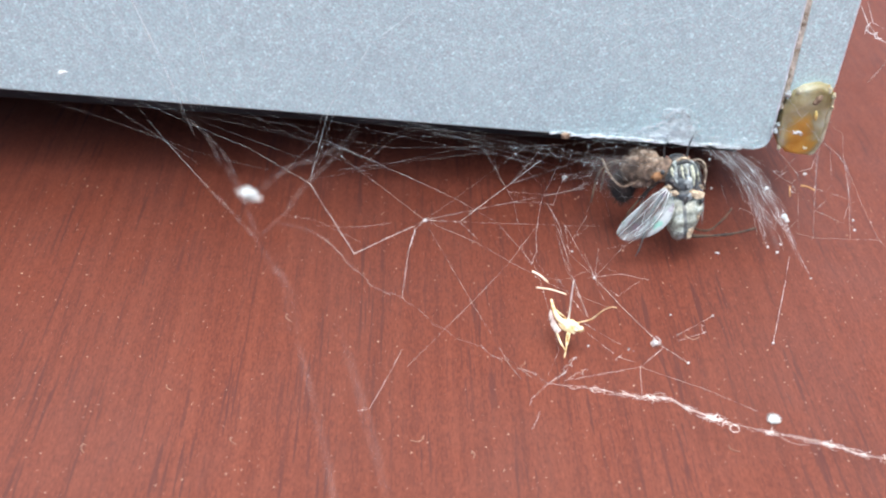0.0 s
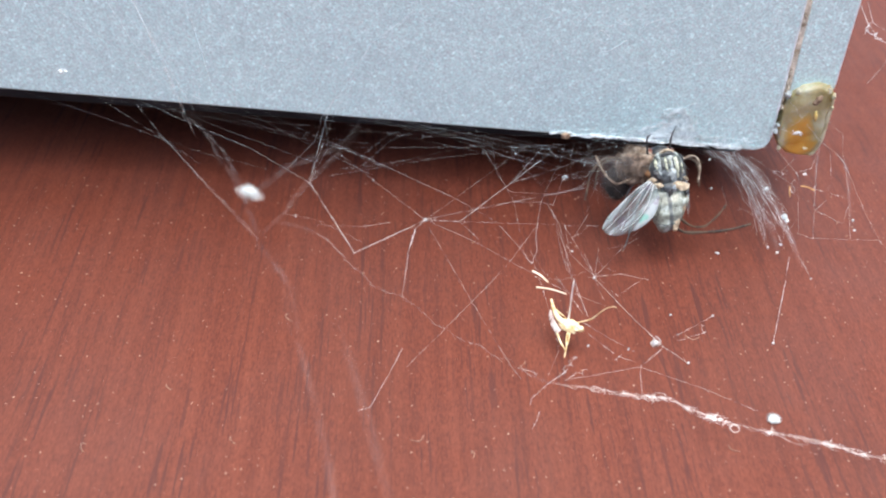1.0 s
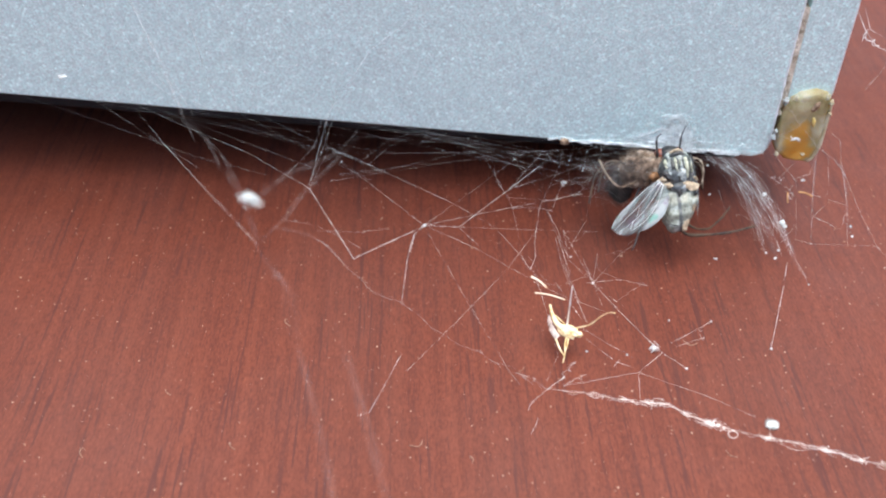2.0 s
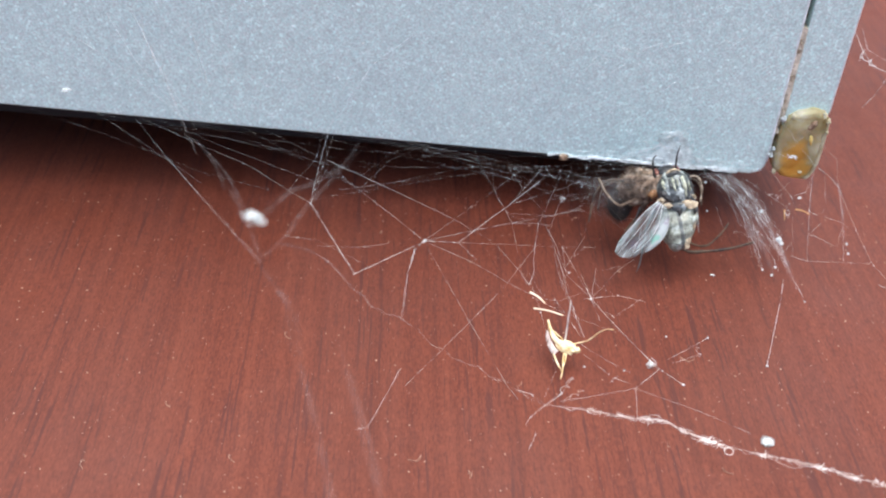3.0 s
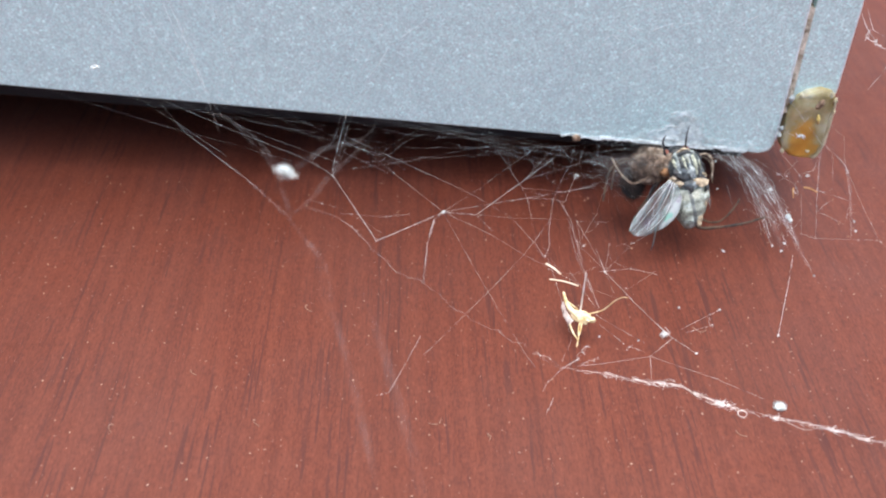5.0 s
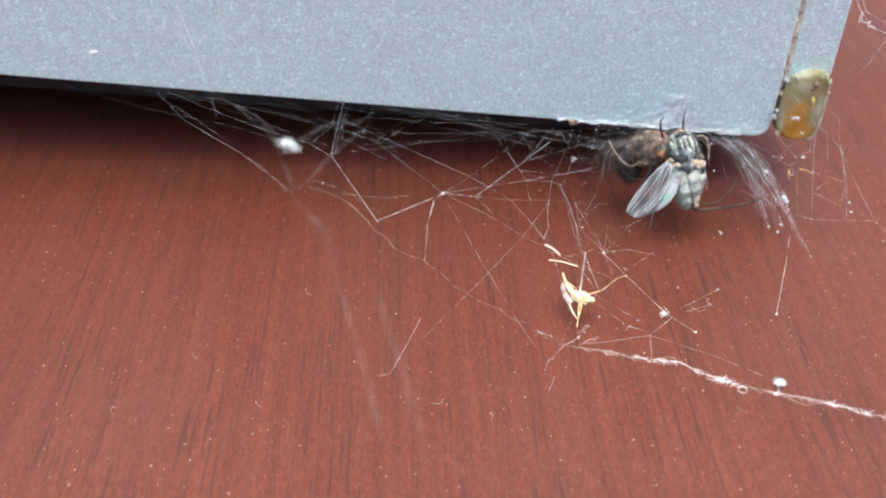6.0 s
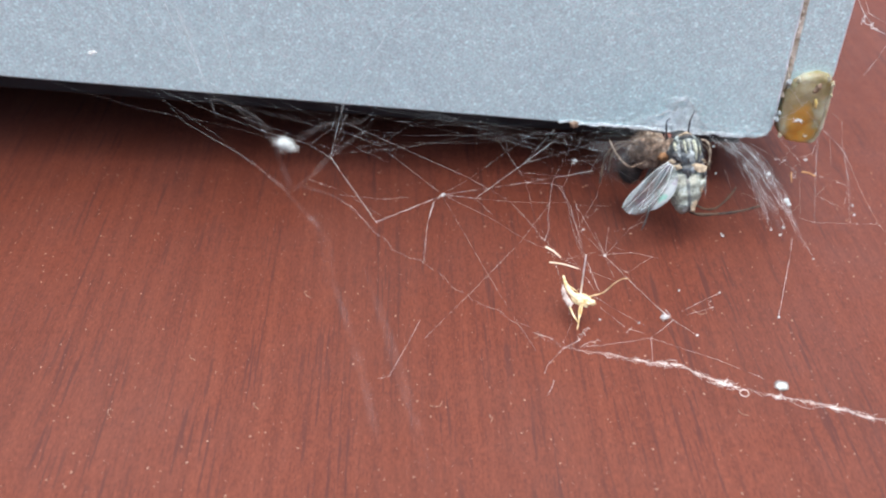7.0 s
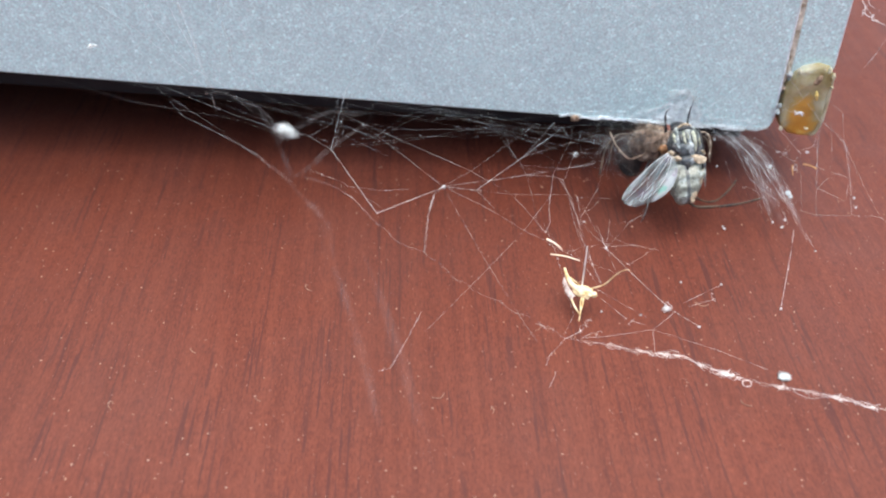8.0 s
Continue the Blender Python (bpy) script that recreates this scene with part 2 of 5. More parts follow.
def fly_abdomen():
    mat, n, l, b = material("mottled_abdomen", rough=0.4)
    v = mapped(n, l)
    sep = n.new("ShaderNodeSeparateXYZ")
    l.new(v, sep.inputs[0])
    patch = ramp(n, l, noise_tex(n, l, v, 900, 4, 0.65), (0.32, (0.07, 0.074, 0.064)), (0.43, (0.19, 0.2, 0.165)), (0.55, (0.245, 0.265, 0.225)), (0.66, (0.33, 0.37, 0.35)))
    fine = ramp(n, l, noise_tex(n, l, v, 3600, 3), (0.3, (0.6, 0.6, 0.58)), (0.7, (1.3, 1.3, 1.28)))
    c = mixed(n, l, patch, fine, 0.8, "MULTIPLY")
    # the dark line down the middle of the back
    mid = n.new("ShaderNodeMath")
    mid.operation = "SUBTRACT"
    l.new(sep.outputs["X"], mid.inputs[0])
    mid.inputs[1].default_value = 0.00085
    side = n.new("ShaderNodeMath")
    side.operation = "ABSOLUTE"
    l.new(mid.outputs[0], side.inputs[0])
    wide = n.new("ShaderNodeMath")
    wide.operation = "MULTIPLY"
    l.new(side.outputs[0], wide.inputs[0])
    wide.inputs[1].default_value = 2000.0
    c = mixed(n, l, c, (0.04, 0.045, 0.05), ramp(n, l, wide.outputs[0], (0.2, 0.8), (0.42, 0.0)))
    l.new(c, b.inputs["Base Color"])
    bumped(n, l, b, noise_tex(n, l, v, 3000, 3), 0.4, 0.00005)
    return mat


def wing_film():
    mat, n, l, b = material("iridescent_wing", (0.62, 0.64, 0.66), 0.22, IOR=1.5)
    b.inputs["Thin Film Thickness"].default_value = 430.0
    b.inputs["Thin Film IOR"].default_value = 1.5
    v = mapped(n, l)
    f = noise_tex(n, l, v, 900, 3)
    streak = noise_tex(n, l, mapped(n, l, (900, 260, 100), 40.0), 1.0, 3, 0.6)
    # milky film, flushed green and lilac in small patches
    base = ramp(n, l, streak, (0.36, (0.17, 0.215, 0.215)), (0.5, (0.31, 0.365, 0.365)), (0.62, (0.5, 0.55, 0.55)))
    flush = ramp(n, l, f, (0.32, (0.62, 0.4, 0.6)), (0.42, (1.0, 1.0, 1.0)), (0.58, (1.0, 1.0, 1.0)), (0.68, (0.45, 1.0, 0.8)))
    l.new(mixed(n, l, base, flush, 0.8, "MULTIPLY"), b.inputs["Base Color"])
    l.new(ramp(n, l, streak, (0.34, 0.2), (0.62, 0.68)), b.inputs["Alpha"])
    bumped(n, l, b, noise_tex(n, l, v, 1400, 2), 0.5, 0.00008)
    return mat


def spider_hair():
    mat, n, l, b = material("brown_spider_hair", rough=0.8)
    v = mapped(n, l)
    c = ramp(n, l, noise_tex(n, l, v, 520, 3, 0.6), (0.38, (0.075, 0.05, 0.036)), (0.5, (0.18, 0.125, 0.088)), (0.58, (0.33, 0.27, 0.21)), (0.68, (0.22, 0.14, 0.085)))
    c = mixed(n, l, c, ramp(n, l, noise_tex(n, l, v, 3200, 4, 0.7), (0.36, (0.35, 0.34, 0.33)), (0.64, (1.5, 1.5, 1.5))), 0.9, "MULTIPLY")
    l.new(c, b.inputs["Base Color"])
    bumped(n, l, b, noise_tex(n, l, v, 3200, 4, 0.7), 0.8, 0.00015)
    return mat


WOOD, PAINT, AMBER = wood_veneer(), silver_paint(), amber_rubber()
SILK = silk("spider_silk", (0.9, 0.94, 0.93), 0.12)
SILK_FILM = silk("silk_film", (0.9, 0.99, 0.96), 0.2, 0.0)
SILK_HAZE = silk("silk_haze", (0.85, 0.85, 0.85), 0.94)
VEIN = mottled("wing_vein", (0.36, 0.37, 0.37), (0.66, 0.68, 0.68), 1500, 0.4)
SILK_DENSE = silk("dense_silk", (0.92, 0.98, 0.96), -1.0, 0.02)
BLACK = mottled("dull_black", (0.007, 0.007, 0.008), (0.018, 0.017, 0.018), 300, 0.8)
DIRT = mottled("brown_dirt", (0.26, 0.2, 0.13), (0.78, 0.7, 0.58), 1300, 0.9)
WORN_LIT = mottled("worn_highlight_paint", (0.55, 0.62, 0.62), (0.86, 0.9, 0.9), 1600, 0.7)
CHALK = mottled("chalky_white", (0.3, 0.33, 0.32), (0.66, 0.7, 0.68), 3200, 0.9, 0.12)
DUST = mottled("pale_dust", (0.2, 0.11, 0.07), (0.42, 0.31, 0.23), 3000, 0.9)
STRAW = mottled("straw", (0.6, 0.46, 0.3), (0.85, 0.76, 0.6), 900, 0.6)
HUSK = mottled("dry_husk", (0.46, 0.31, 0.11), (0.82, 0.71, 0.46), 1500, 0.5)
PALE_STRAW = mottled("bleached_straw", (0.5, 0.46, 0.38), (0.86, 0.83, 0.76), 1200, 0.6)
CHITIN = mottled("black_chitin", (0.012, 0.012, 0.013), (0.05, 0.05, 0.05), 2500, 0.35)
CREAM = mottled("cream_hairs", (0.16, 0.115, 0.07), (0.56, 0.46, 0.32), 1700, 0.6)
DUSTING = mottled("pale_green_dusting", (0.2, 0.21, 0.15), (0.5, 0.52, 0.4), 2200, 0.6)
EYE = mottled("red_brown_eye", (0.12, 0.03, 0.02), (0.22, 0.07, 0.04), 5000, 0.3)
SPIDER_SKIN = spider_hair()
SPIDER_LEG = mottled("banded_spider_leg", (0.02, 0.013, 0.009), (0.085, 0.055, 0.033), 1000, 0.7, 0.1)
RIM = mottled("pale_rubber", (0.34, 0.29, 0.17), (0.62, 0.58, 0.42), 900, 0.3)
GLINT_GOLD = mottled("glint_gold", (0.6, 0.42, 0.1), (0.9, 0.72, 0.3), 900, 0.15)
RUSSET = mottled("russet_straw", (0.3, 0.14, 0.04), (0.6, 0.36, 0.15), 1500, 0.6)
SHADE_DARK = mottled("shade_blob_dark", (0.006, 0.004, 0.004), (0.03, 0.018, 0.014), 1400, 0.95)
ORANGE = mottled("orange_hairs", (0.14, 0.06, 0.022), (0.34, 0.18, 0.08), 1800, 0.8)
PAPER = silk("papery_skin", (0.82, 0.76, 0.72), 0.3, 0.3)
THREAD = silk("twisted_silk", (0.95, 0.94, 0.9), -1.5, 0.06)
CRUMB_HOLLOW = mottled("crumb_and_hollow_brown", (0.14, 0.08, 0.05), (0.42, 0.3, 0.2), 2200, 0.9)
THORAX, ABDOMEN, WING = fly_thorax(), fly_abdomen(), wing_film()
GROUND = mottled("grey_ground", (0.16, 0.15, 0.14), (0.26, 0.25, 0.23), 3, 0.9)

# ---- the board and the ground under it ----
bm = bmesh.new()
block(bm, (-60000, -60000, -60), (60000, 60000, -30))
tagged(part("ground", bm, GROUND, smooth=False), "plain grey ground under the wooden board", "ground", kind="structure")
PLASTER = mottled("dull_plaster", (0.2, 0.19, 0.18), (0.3, 0.29, 0.27), 6, 0.9)
# Walls out of view, added to keep low sky light off the board.
for name, lo, hi in (("wall_north", (-2600, 2400, -30), (2600, 2550, 900)), ("wall_south", (-2600, -2550, -30), (2600, -2400, 900)), ("wall_east", (2450, -2400, -30), (2600, 2400, 900)), ("wall_west", (-2600, -2400, -30), (-2450, 2400, 900))):
    tagged(part(name, block(bmesh.new(), lo, hi), PLASTER, smooth=False), "plain plaster wall out of view, added to block low sky", "wall", kind="structure")
bm = bmesh.new()
block(bm, (-700, -450, -30), (700, 450, 0), 1.5)
tagged(part("table_surface", bm, WOOD, smooth=False), "red-brown varnished wood veneer with dark grain streaks", "table surface", kind="structure")


# ---- the grey casing ----
def casing():
    thing = new("metal_casing")
    tagged(thing, "silver-grey painted casing with a dirty seam, standing on the wood", "casing")
    edge = [(-100, under_edge(-100) - 0.08), (27.7, under_edge(27.7) - 0.08)]
    corner = [(27.7 + 1.2 * math.sin(radians(a)), 6.45 - 1.2 * math.cos(radians(a))) for a in (20, 40, 60, 80)]
    bm = plate(bmesh.new(), [*edge, *corner, (28.92, 31), (-100, 31)], 0, 0.95, 0.16)
    part("front_panel", bm, PAINT, thing, "silver-grey speckled paint, worn pale along its lower edge", False)
    bm = plate(bmesh.new(), [(29.5, 10.2), (33.1, 10.2), (33.22, 31), (29.4, 31)], 0.25, 4, 0.12)
    part("side_strip", bm, PAINT, thing, "narrow grey strip set back behind the seam", False)
    bm = plate(bmesh.new(), [(28.3, 10.6), (29.8, 10.6), (29.8, 19.4), (28.3, 19.8)], 0.3, 3, 0.05)
    part("seam_filling", bm, DIRT, thing, "tan dirt packed into the seam", False)
    bm = plate(bmesh.new(), [(28.3, 19), (29.95, 19), (29.95, 30.9), (28.3, 30.9)], 1.6, 3, 0.05)
    part("seam", bm, BLACK, thing, "black plate set in the open seam", False)
    # A black plate puts the shade of the open gap into colour.
    bm = plate(bmesh.new(), [(28.3, 8.2), (29.7, 8.2), (29.7, 10.6), (28.3, 10.6)], 1.3, 3, 0.05)
    part("seam", bm, BLACK, thing, "black plate set in the open seam", False)
    # Body bottom set low to block light and deepen the gap's shade.
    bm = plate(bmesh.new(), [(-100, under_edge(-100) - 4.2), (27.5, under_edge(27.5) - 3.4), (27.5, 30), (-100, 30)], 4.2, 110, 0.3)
    part("body", bm, BLACK, thing, "black casing body, set low to deepen the gap's shade", False)
    bm = plate(bmesh.new(), [(29.6, 10.2), (33.2, 10.2), (33.2, 31), (29.6, 31)], 4.01, 110, 0.3)
    part("side_panel", bm, PAINT, thing, "", False)
    # Unseen base, added as a support that also darkens the gap.
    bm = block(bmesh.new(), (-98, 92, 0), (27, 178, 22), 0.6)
    part("base", bm, BLACK, thing, "unseen black base, a support that deepens the shade", False)
    bm = plate(bmesh.new(), [(-100, 31.01), (33.2, 31.01), (33.2, 32.5), (-100, 32.5)], 0, 110, 0.3)
    part("top", bm, PAINT, thing, "", False)
    # the amber foot: flat below, its top let into the strip
    outline = [(29.75, 11.3), (30.5, 11.95), (31.6, 12.2), (32.7, 11.95), (33.15, 11.3), (33.1, 7.7), (32.85, 5.5), (32.4, 5.05), (30.3, 5.3), (29.55, 5.9), (29.3, 7.2), (29.3, 9.5)]
    bm = plate(bmesh.new(), outline, -0.55, 3.0, 0.42)
    bmesh.ops.triangulate(bm, faces=[g for g in bm.faces if len(g.verts) > 4])
    bmesh.ops.subdivide_edges(bm, edges=bm.edges, cuts=3, use_grid_fill=True)
    for v in bm.verts:
        v.co += 0.16 * noise.noise(v.co * 0.8) * Vector((0.6, 1, 0.6)) + 0.06 * noise.noise(v.co * 2.7) * Vector((0.5, 1, 0.5))
    foot = part("foot", bm, AMBER, thing, "translucent amber rubber foot, dirty and cracked")
    for k, (x, z, r) in enumerate(((29.2, 11.3, 0.2), (29.0, 8.2, 0.15), (28.95, 7.6, 0.17), (33.0, 11.3, 0.16), (32.6, 11.8, 0.18), (29.6, 5.9, 0.14), (33.1, 10.2, 0.12), (30.0, 11.6, 0.16))):
        part("grime", blob(bmesh.new(), on_face(x, z, -0.45), (r, 0.2, r * 1.3), level=3, rough=1.2, seed=k), CHALK if k < 3 else RIM, foot, "crust of pale grime")
    for name, way, r, mat, label in (
        ("rim", ((33.1, 11.2, -0.3), (33.1, 9.5, -0.4), (33.05, 7.6, -0.4), (32.85, 5.8, -0.4), (32.4, 5.15, -0.4)), 0.17, RIM, "pale rim of the foot"),
        # A gold tube puts the glint on the foot into colour.
        ("glint", ((31.85, 9.85, -0.6), (31.95, 9.4, -0.62), (32.05, 8.9, -0.6)), 0.13, GLINT_GOLD, "painted golden glint on the crease"),
        # A brown blob stands for the shade in a small hole.
        ("hollow", ((31.5, 10.4, -0.5), (31.8, 10.9, -0.5), (32.05, 11.35, -0.45)), 0.24, CRUMB_HOLLOW, "brown blob painted as a shaded hollow near the foot's top"),
        ("scuff", ((30.3, 7.9, -0.62), (30.7, 7.5, -0.64), (30.9, 7.75, -0.62), (31.3, 7.5, -0.62)), 0.035, SILK_DENSE, "white scuff of silk"),
        ("scuff", ((30.4, 7.4, -0.62), (30.8, 7.75, -0.64), (31.2, 7.3, -0.62)), 0.045, SILK_DENSE, "white scuff of silk"),
        ("scuff", ((31.6, 6.2, -0.62), (31.75, 6.0, -0.64), (31.95, 6.1, -0.6)), 0.07, RIM, "white scuff of silk"),
    ):
        way = [on_face(x, z, d) for x, z, d in way]
        part(name, tube(bmesh.new(), smooth_line(way, 5), lambda u: r * (0.35 + 0.9 * math.sin(math.pi * u) ** 0.6) * (1 + 0.5 * noise.noise(Vector((u * 7, r * 9, 0)))), 6), mat, foot, label)
    # The strip's bevel highlight is put into this tube's colour.
    bm = tube(bmesh.new(), [on_face(33.12 + 0.004 * k + 0.02 * noise.noise(Vector((k * 0.6, 0, 0))), 11.6 + 0.6 * k, 0.32) for k in range(32)], lambda u: 0.075 + 0.04 * noise.noise(Vector((u * 30, 2, 0))), 6)
    part("worn_edge", bm, WORN_LIT, thing, "bevel highlight painted pale along the strip's edge")
    # Worn paint and the edge's highlight, both drawn as one pale tube.
    bm = tube(bmesh.new(), [on_face(28.86 + 0.025 * noise.noise(Vector((k * 0.7, 4, 0))), 6.6 + 0.5 * k, 0.06) for k in range(49)], lambda u: 0.11 + 0.05 * noise.noise(Vector((u * 34, 7, 0))), 6)
    part("worn_edge", bm, WORN_LIT, thing, "worn paint and painted highlight beside the seam")
    # crumbs of dirt in the seam
    rnd = random.Random(11)
    bm = bmesh.new()
    for i in range(240):
        z = 9.5 + 20 * rnd.random() ** 2
        blob(bm, on_face(29.1 + rnd.uniform(-0.2, 0.2), z, (0.24 if z < 19 else 0.95) + rnd.uniform(-0.05, 0.2)), [rnd.uniform(0.04, 0.12), 0.07, rnd.uniform(0.05, 0.3)], level=1, rough=0.6, seed=i)
    part("seam_dirt", bm, DIRT, thing, "crumbs of brown dirt")
    return thing


casing()


# ---- the fly: x to its right wing's side, y to its head, z off its back, in millimetres ----
def bristle(bm, a, b, r):
    tube(bm, smooth_line((a, b), 3), lambda t: r * (1 - 0.8 * t), 4)


def dead_fly():
    thing = new("fly")
    tagged(thing, "grey striped fly with one clear wing spread, caught in web", "fly")
    mid, size = Vector((1.02, 1.98, 0.05)), Vector((1.72, 1.58, 1.35))

    def on_back(x, y, lift=0.0):
        return Vector((x, y, mid.z + (size.z + lift) * math.sqrt(max(0.02, 1 - ((x - mid.x) / size.x) ** 2 - ((y - mid.y) / size.y) ** 2))))

    bm = blob(bmesh.new(), mid, size, (0, 0, 4), 5, 0.06, 1)
    for v in bm.verts:
        # shoulders, and the groove across the back
        v.co.z -= 0.14 * math.exp(-(((v.co.y - 1.9) / 0.18) ** 2)) * (v.co.z > 0.4)
        v.co += 0.06 * noise.noise(v.co * 2.2) * Vector((0, 0, 1))
    thorax = part("thorax", bm, THORAX, thing, "grey thorax with dark stripes and cream dusting")
    bm, rnd = bmesh.new(), random.Random(5)
    for i in range(90):
        a, h = rnd.uniform(0, 2 * math.pi), rnd.uniform(0.1, 0.95)
        n = Vector((math.cos(a) * math.sqrt(1 - h * h), math.sin(a) * math.sqrt(1 - h * h), h))
        p = mid + Vector((n.x * size.x, n.y * size.y, n.z * size.z)) * 0.98
        bristle(bm, p, p + 0.4 * n + Vector((0, -0.4, 0)), 0.02)
    part("bristles", bm, CHITIN, thorax, "short black bristles")
    for r, lift, mat, label in ((0.2, 0.0, CHITIN, "black band behind the head"), (0.12, 0.32, CREAM, "cream rim of the neck")):
        arc = [(1.05 + (1.1 + lift * 0.6) * math.sin(radians(a)), 2.05 + (1.15 + lift) * math.cos(radians(a)), 1.0 - lift - 0.5 * abs(math.sin(radians(a)))) for a in (-70, -45, -15, 15, 45, 70)]
        bm = tube(bmesh.new(), smooth_line(arc, 6), lambda u: r * (0.6 + 0.5 * math.sin(math.pi * u)), 7)
        for v in bm.verts:
            v.co += 0.1 * noise.noise(v.co * 3) * Vector((1, 1, 0))
        part("collar", bm, mat, thorax, label)
    for k, (x, y0, y1, r) in enumerate(((-0.22, 2.0, 2.9, 0.24), (0.66, 1.7, 2.95, 0.2), (1.05, 2.1, 2.8, 0.1), (1.68, 1.1, 2.85, 0.26), (2.2, 1.5, 2.4, 0.14))):
        way = [on_back(x + 0.12 * noise.noise(Vector((i * 0.5, k * 5.0, 0))), y0 + (y1 - y0) * i / 8, 0.01) for i in range(9)]
        part("pale_stripe", tube(bmesh.new(), smooth_line(way, 2), lambda u: r * math.sin(math.pi * (0.05 + 0.9 * u)) ** 0.5 * (0.5 + 0.9 * abs(noise.noise(Vector((u * 5, k * 3.1, 2))))), 6), DUSTING, thorax, "cream stripe on the thorax")
    for k, (x, y0, y1, r) in enumerate(((0.3, 1.9, 2.9, 0.09), (1.36, 1.9, 2.9, 0.07), (0.92, 0.5, 1.3, 0.07))):
        way = [on_back(x + 0.1 * noise.noise(Vector((i * 0.5, k * 7.0, 3))), y0 + (y1 - y0) * i / 8, 0.0) for i in range(9)]
        part("dark_stripe", tube(bmesh.new(), smooth_line(way, 2), lambda u: r * math.sin(math.pi * (0.05 + 0.9 * u)) ** 0.5, 6), CHITIN, thorax, "black stripe on the thorax")
    part("dark_flank", blob(bmesh.new(), (-0.12, 1.4, 0.95), (0.3, 0.62, 0.3), (0, -20, 38), 3, 0.4, 7), CHITIN, thorax, "black flank below the wing root")
    part("scutellum", blob(bmesh.new(), (0.95, 0.45, 0.72), (0.85, 0.5, 0.5), (0, 0, 4), 4, 0.1, 3), THORAX, thing, "grey shield at the thorax's end")
    # thin cream scales at the wing roots, bent like flakes
    for k, flake in enumerate((((-1.15, 1.2), (-0.65, 1.45), (-0.25, 1.1), (-0.75, 0.8)), ((-0.65, 0.85), (0.0, 0.9), (0.3, 0.55), (-0.2, 0.38), (-0.6, 0.5)), ((1.15, 0.75), (1.6, 0.9), (2.3, 0.7), (2.85, 0.5), (2.6, 0.1), (1.9, 0.0), (1.4, 0.3)), ((2.2, 1.2), (2.65, 1.2), (2.8, 0.85), (2.5, 0.8)))):
        bm = bmesh.new()
        for lift in (0.0, 0.06):
            centre = Vector((sum(p[0] for p in flake) / len(flake), sum(p[1] for p in flake) / len(flake), 0))
            ring = [bm.verts.new((x, y, 1.06 - 0.1 * (x - 0.9) ** 2 + 0.06 * math.sin(5 * x + 3 * y) + lift)) for x, y in flake]
            top = bm.verts.new((centre.x, centre.y, 1.24 - 0.1 * (centre.x - 0.9) ** 2 + lift))
            for a, b in zip(ring, ring[1:] + ring[:1]):
                bm.faces.new((a, b, top))
        bmesh.ops.subdivide_edges(bm, edges=bm.edges, cuts=2, use_grid_fill=True, fractal=0.14, seed=k)
        part("calypter", bm, CREAM, thing, "thin cream scale at the wing root", False)
    part("dark_hinge", blob(bmesh.new(), (2.5, -0.1, 0.7), (0.2, 0.3, 0.15), (0, 0, -30), 3, 0.5, 4), CHITIN, thing, "black hinge of the folded wing")
    part("waist", blob(bmesh.new(), (0.82, 0.1, 0.78), (0.26, 0.5, 0.36), (0, 0, 4), 3, 0.5, 6), CHITIN, thing, "dark waist between thorax and abdomen")
    bm = blob(bmesh.new(), (0.9, -1.3, -0.05), (1.75, 2.0, 1.15), (0, 0, 2), 5, 0.04, 2)
    for v in bm.verts:
        v.co.x = 0.86 + (v.co.x - 0.86) * (1 - 0.1 * max(0, -0.9 - v.co.y) + 0.3 * max(0, v.co.y + 1.2)) - 0.24 * max(0, -0.9 - v.co.y)
        v.co += 0.09 * noise.noise(v.co * 1.7) * Vector((1, 0.6, 1))
        # the overlapping segments stand in low steps
        v.co.z += 0.05 * math.sin((v.co.y + 0.2) * 6.6)
    abdomen = part("abdomen", bm, ABDOMEN, thing, "grey-olive mottled abdomen")
    for y, w in ((-0.72, 1.5), (-1.75, 1.5), (-2.5, 1.05)):
        ring = [(0.86 - 0.24 * max(0, -0.9 - y) + w * math.sin(radians(a)), y - 0.14 * math.cos(radians(a)) + 0.07 * math.sin(a), 1.1 * math.sqrt(max(0.05, 1 - ((y + 1.35) / 1.95) ** 2)) * math.cos(radians(a)) - 0.02) for a in range(-70, 71, 14)]
        part("segment_line", tube(bmesh.new(), smooth_line(ring, 2), lambda u: 0.02 + 0.05 * abs(noise.noise(Vector((u * 6, y, 0)))), 4), CHITIN, abdomen, "dark seam between two segments")
    for x in (0.05, 1.55):
        way = [(x - 0.16 * k - 0.05 * math.sin(2.3 * k + x), -0.35 - 0.42 * k, 0.02 + 1.12 * math.sqrt(max(0.03, 1 - ((x - 0.16 * k - 0.8) / 1.75) ** 2 - ((0.95 - 0.42 * k) / 2.0) ** 2))) for k in range(6)]
        part("segment_line", tube(bmesh.new(), smooth_line(way, 3), lambda u: 0.012 + 0.05 * abs(noise.noise(Vector((u * 7, x, 3)))), 4), CHITIN, abdomen, "dark line along the abdomen")
    # loose pale flakes along the flank
    rnd, bm = random.Random(31), bmesh.new()
    for k in range(9):
        u = k / 8
        blob(bm, (2.35 - 0.6 * u - 0.75 * u * u, -0.5 - 2.35 * u, 0.5 + 0.08 * math.sin(k)), (rnd.uniform(0.14, 0.3), rnd.uniform(0.2, 0.4), 0.13), (0, rnd.uniform(10, 40), rnd.uniform(-35, 10)), 2, 0.7, k)
    part("pale_flank", bm, CREAM, abdomen, "pale flaky band along the flank")
    head = part("head", blob(bmesh.new(), (0.8, 3.35, -1.3), (1.2, 0.8, 0.9), (0, 0, 5), 3), CHITIN, thing, "dark head bent under the thorax")
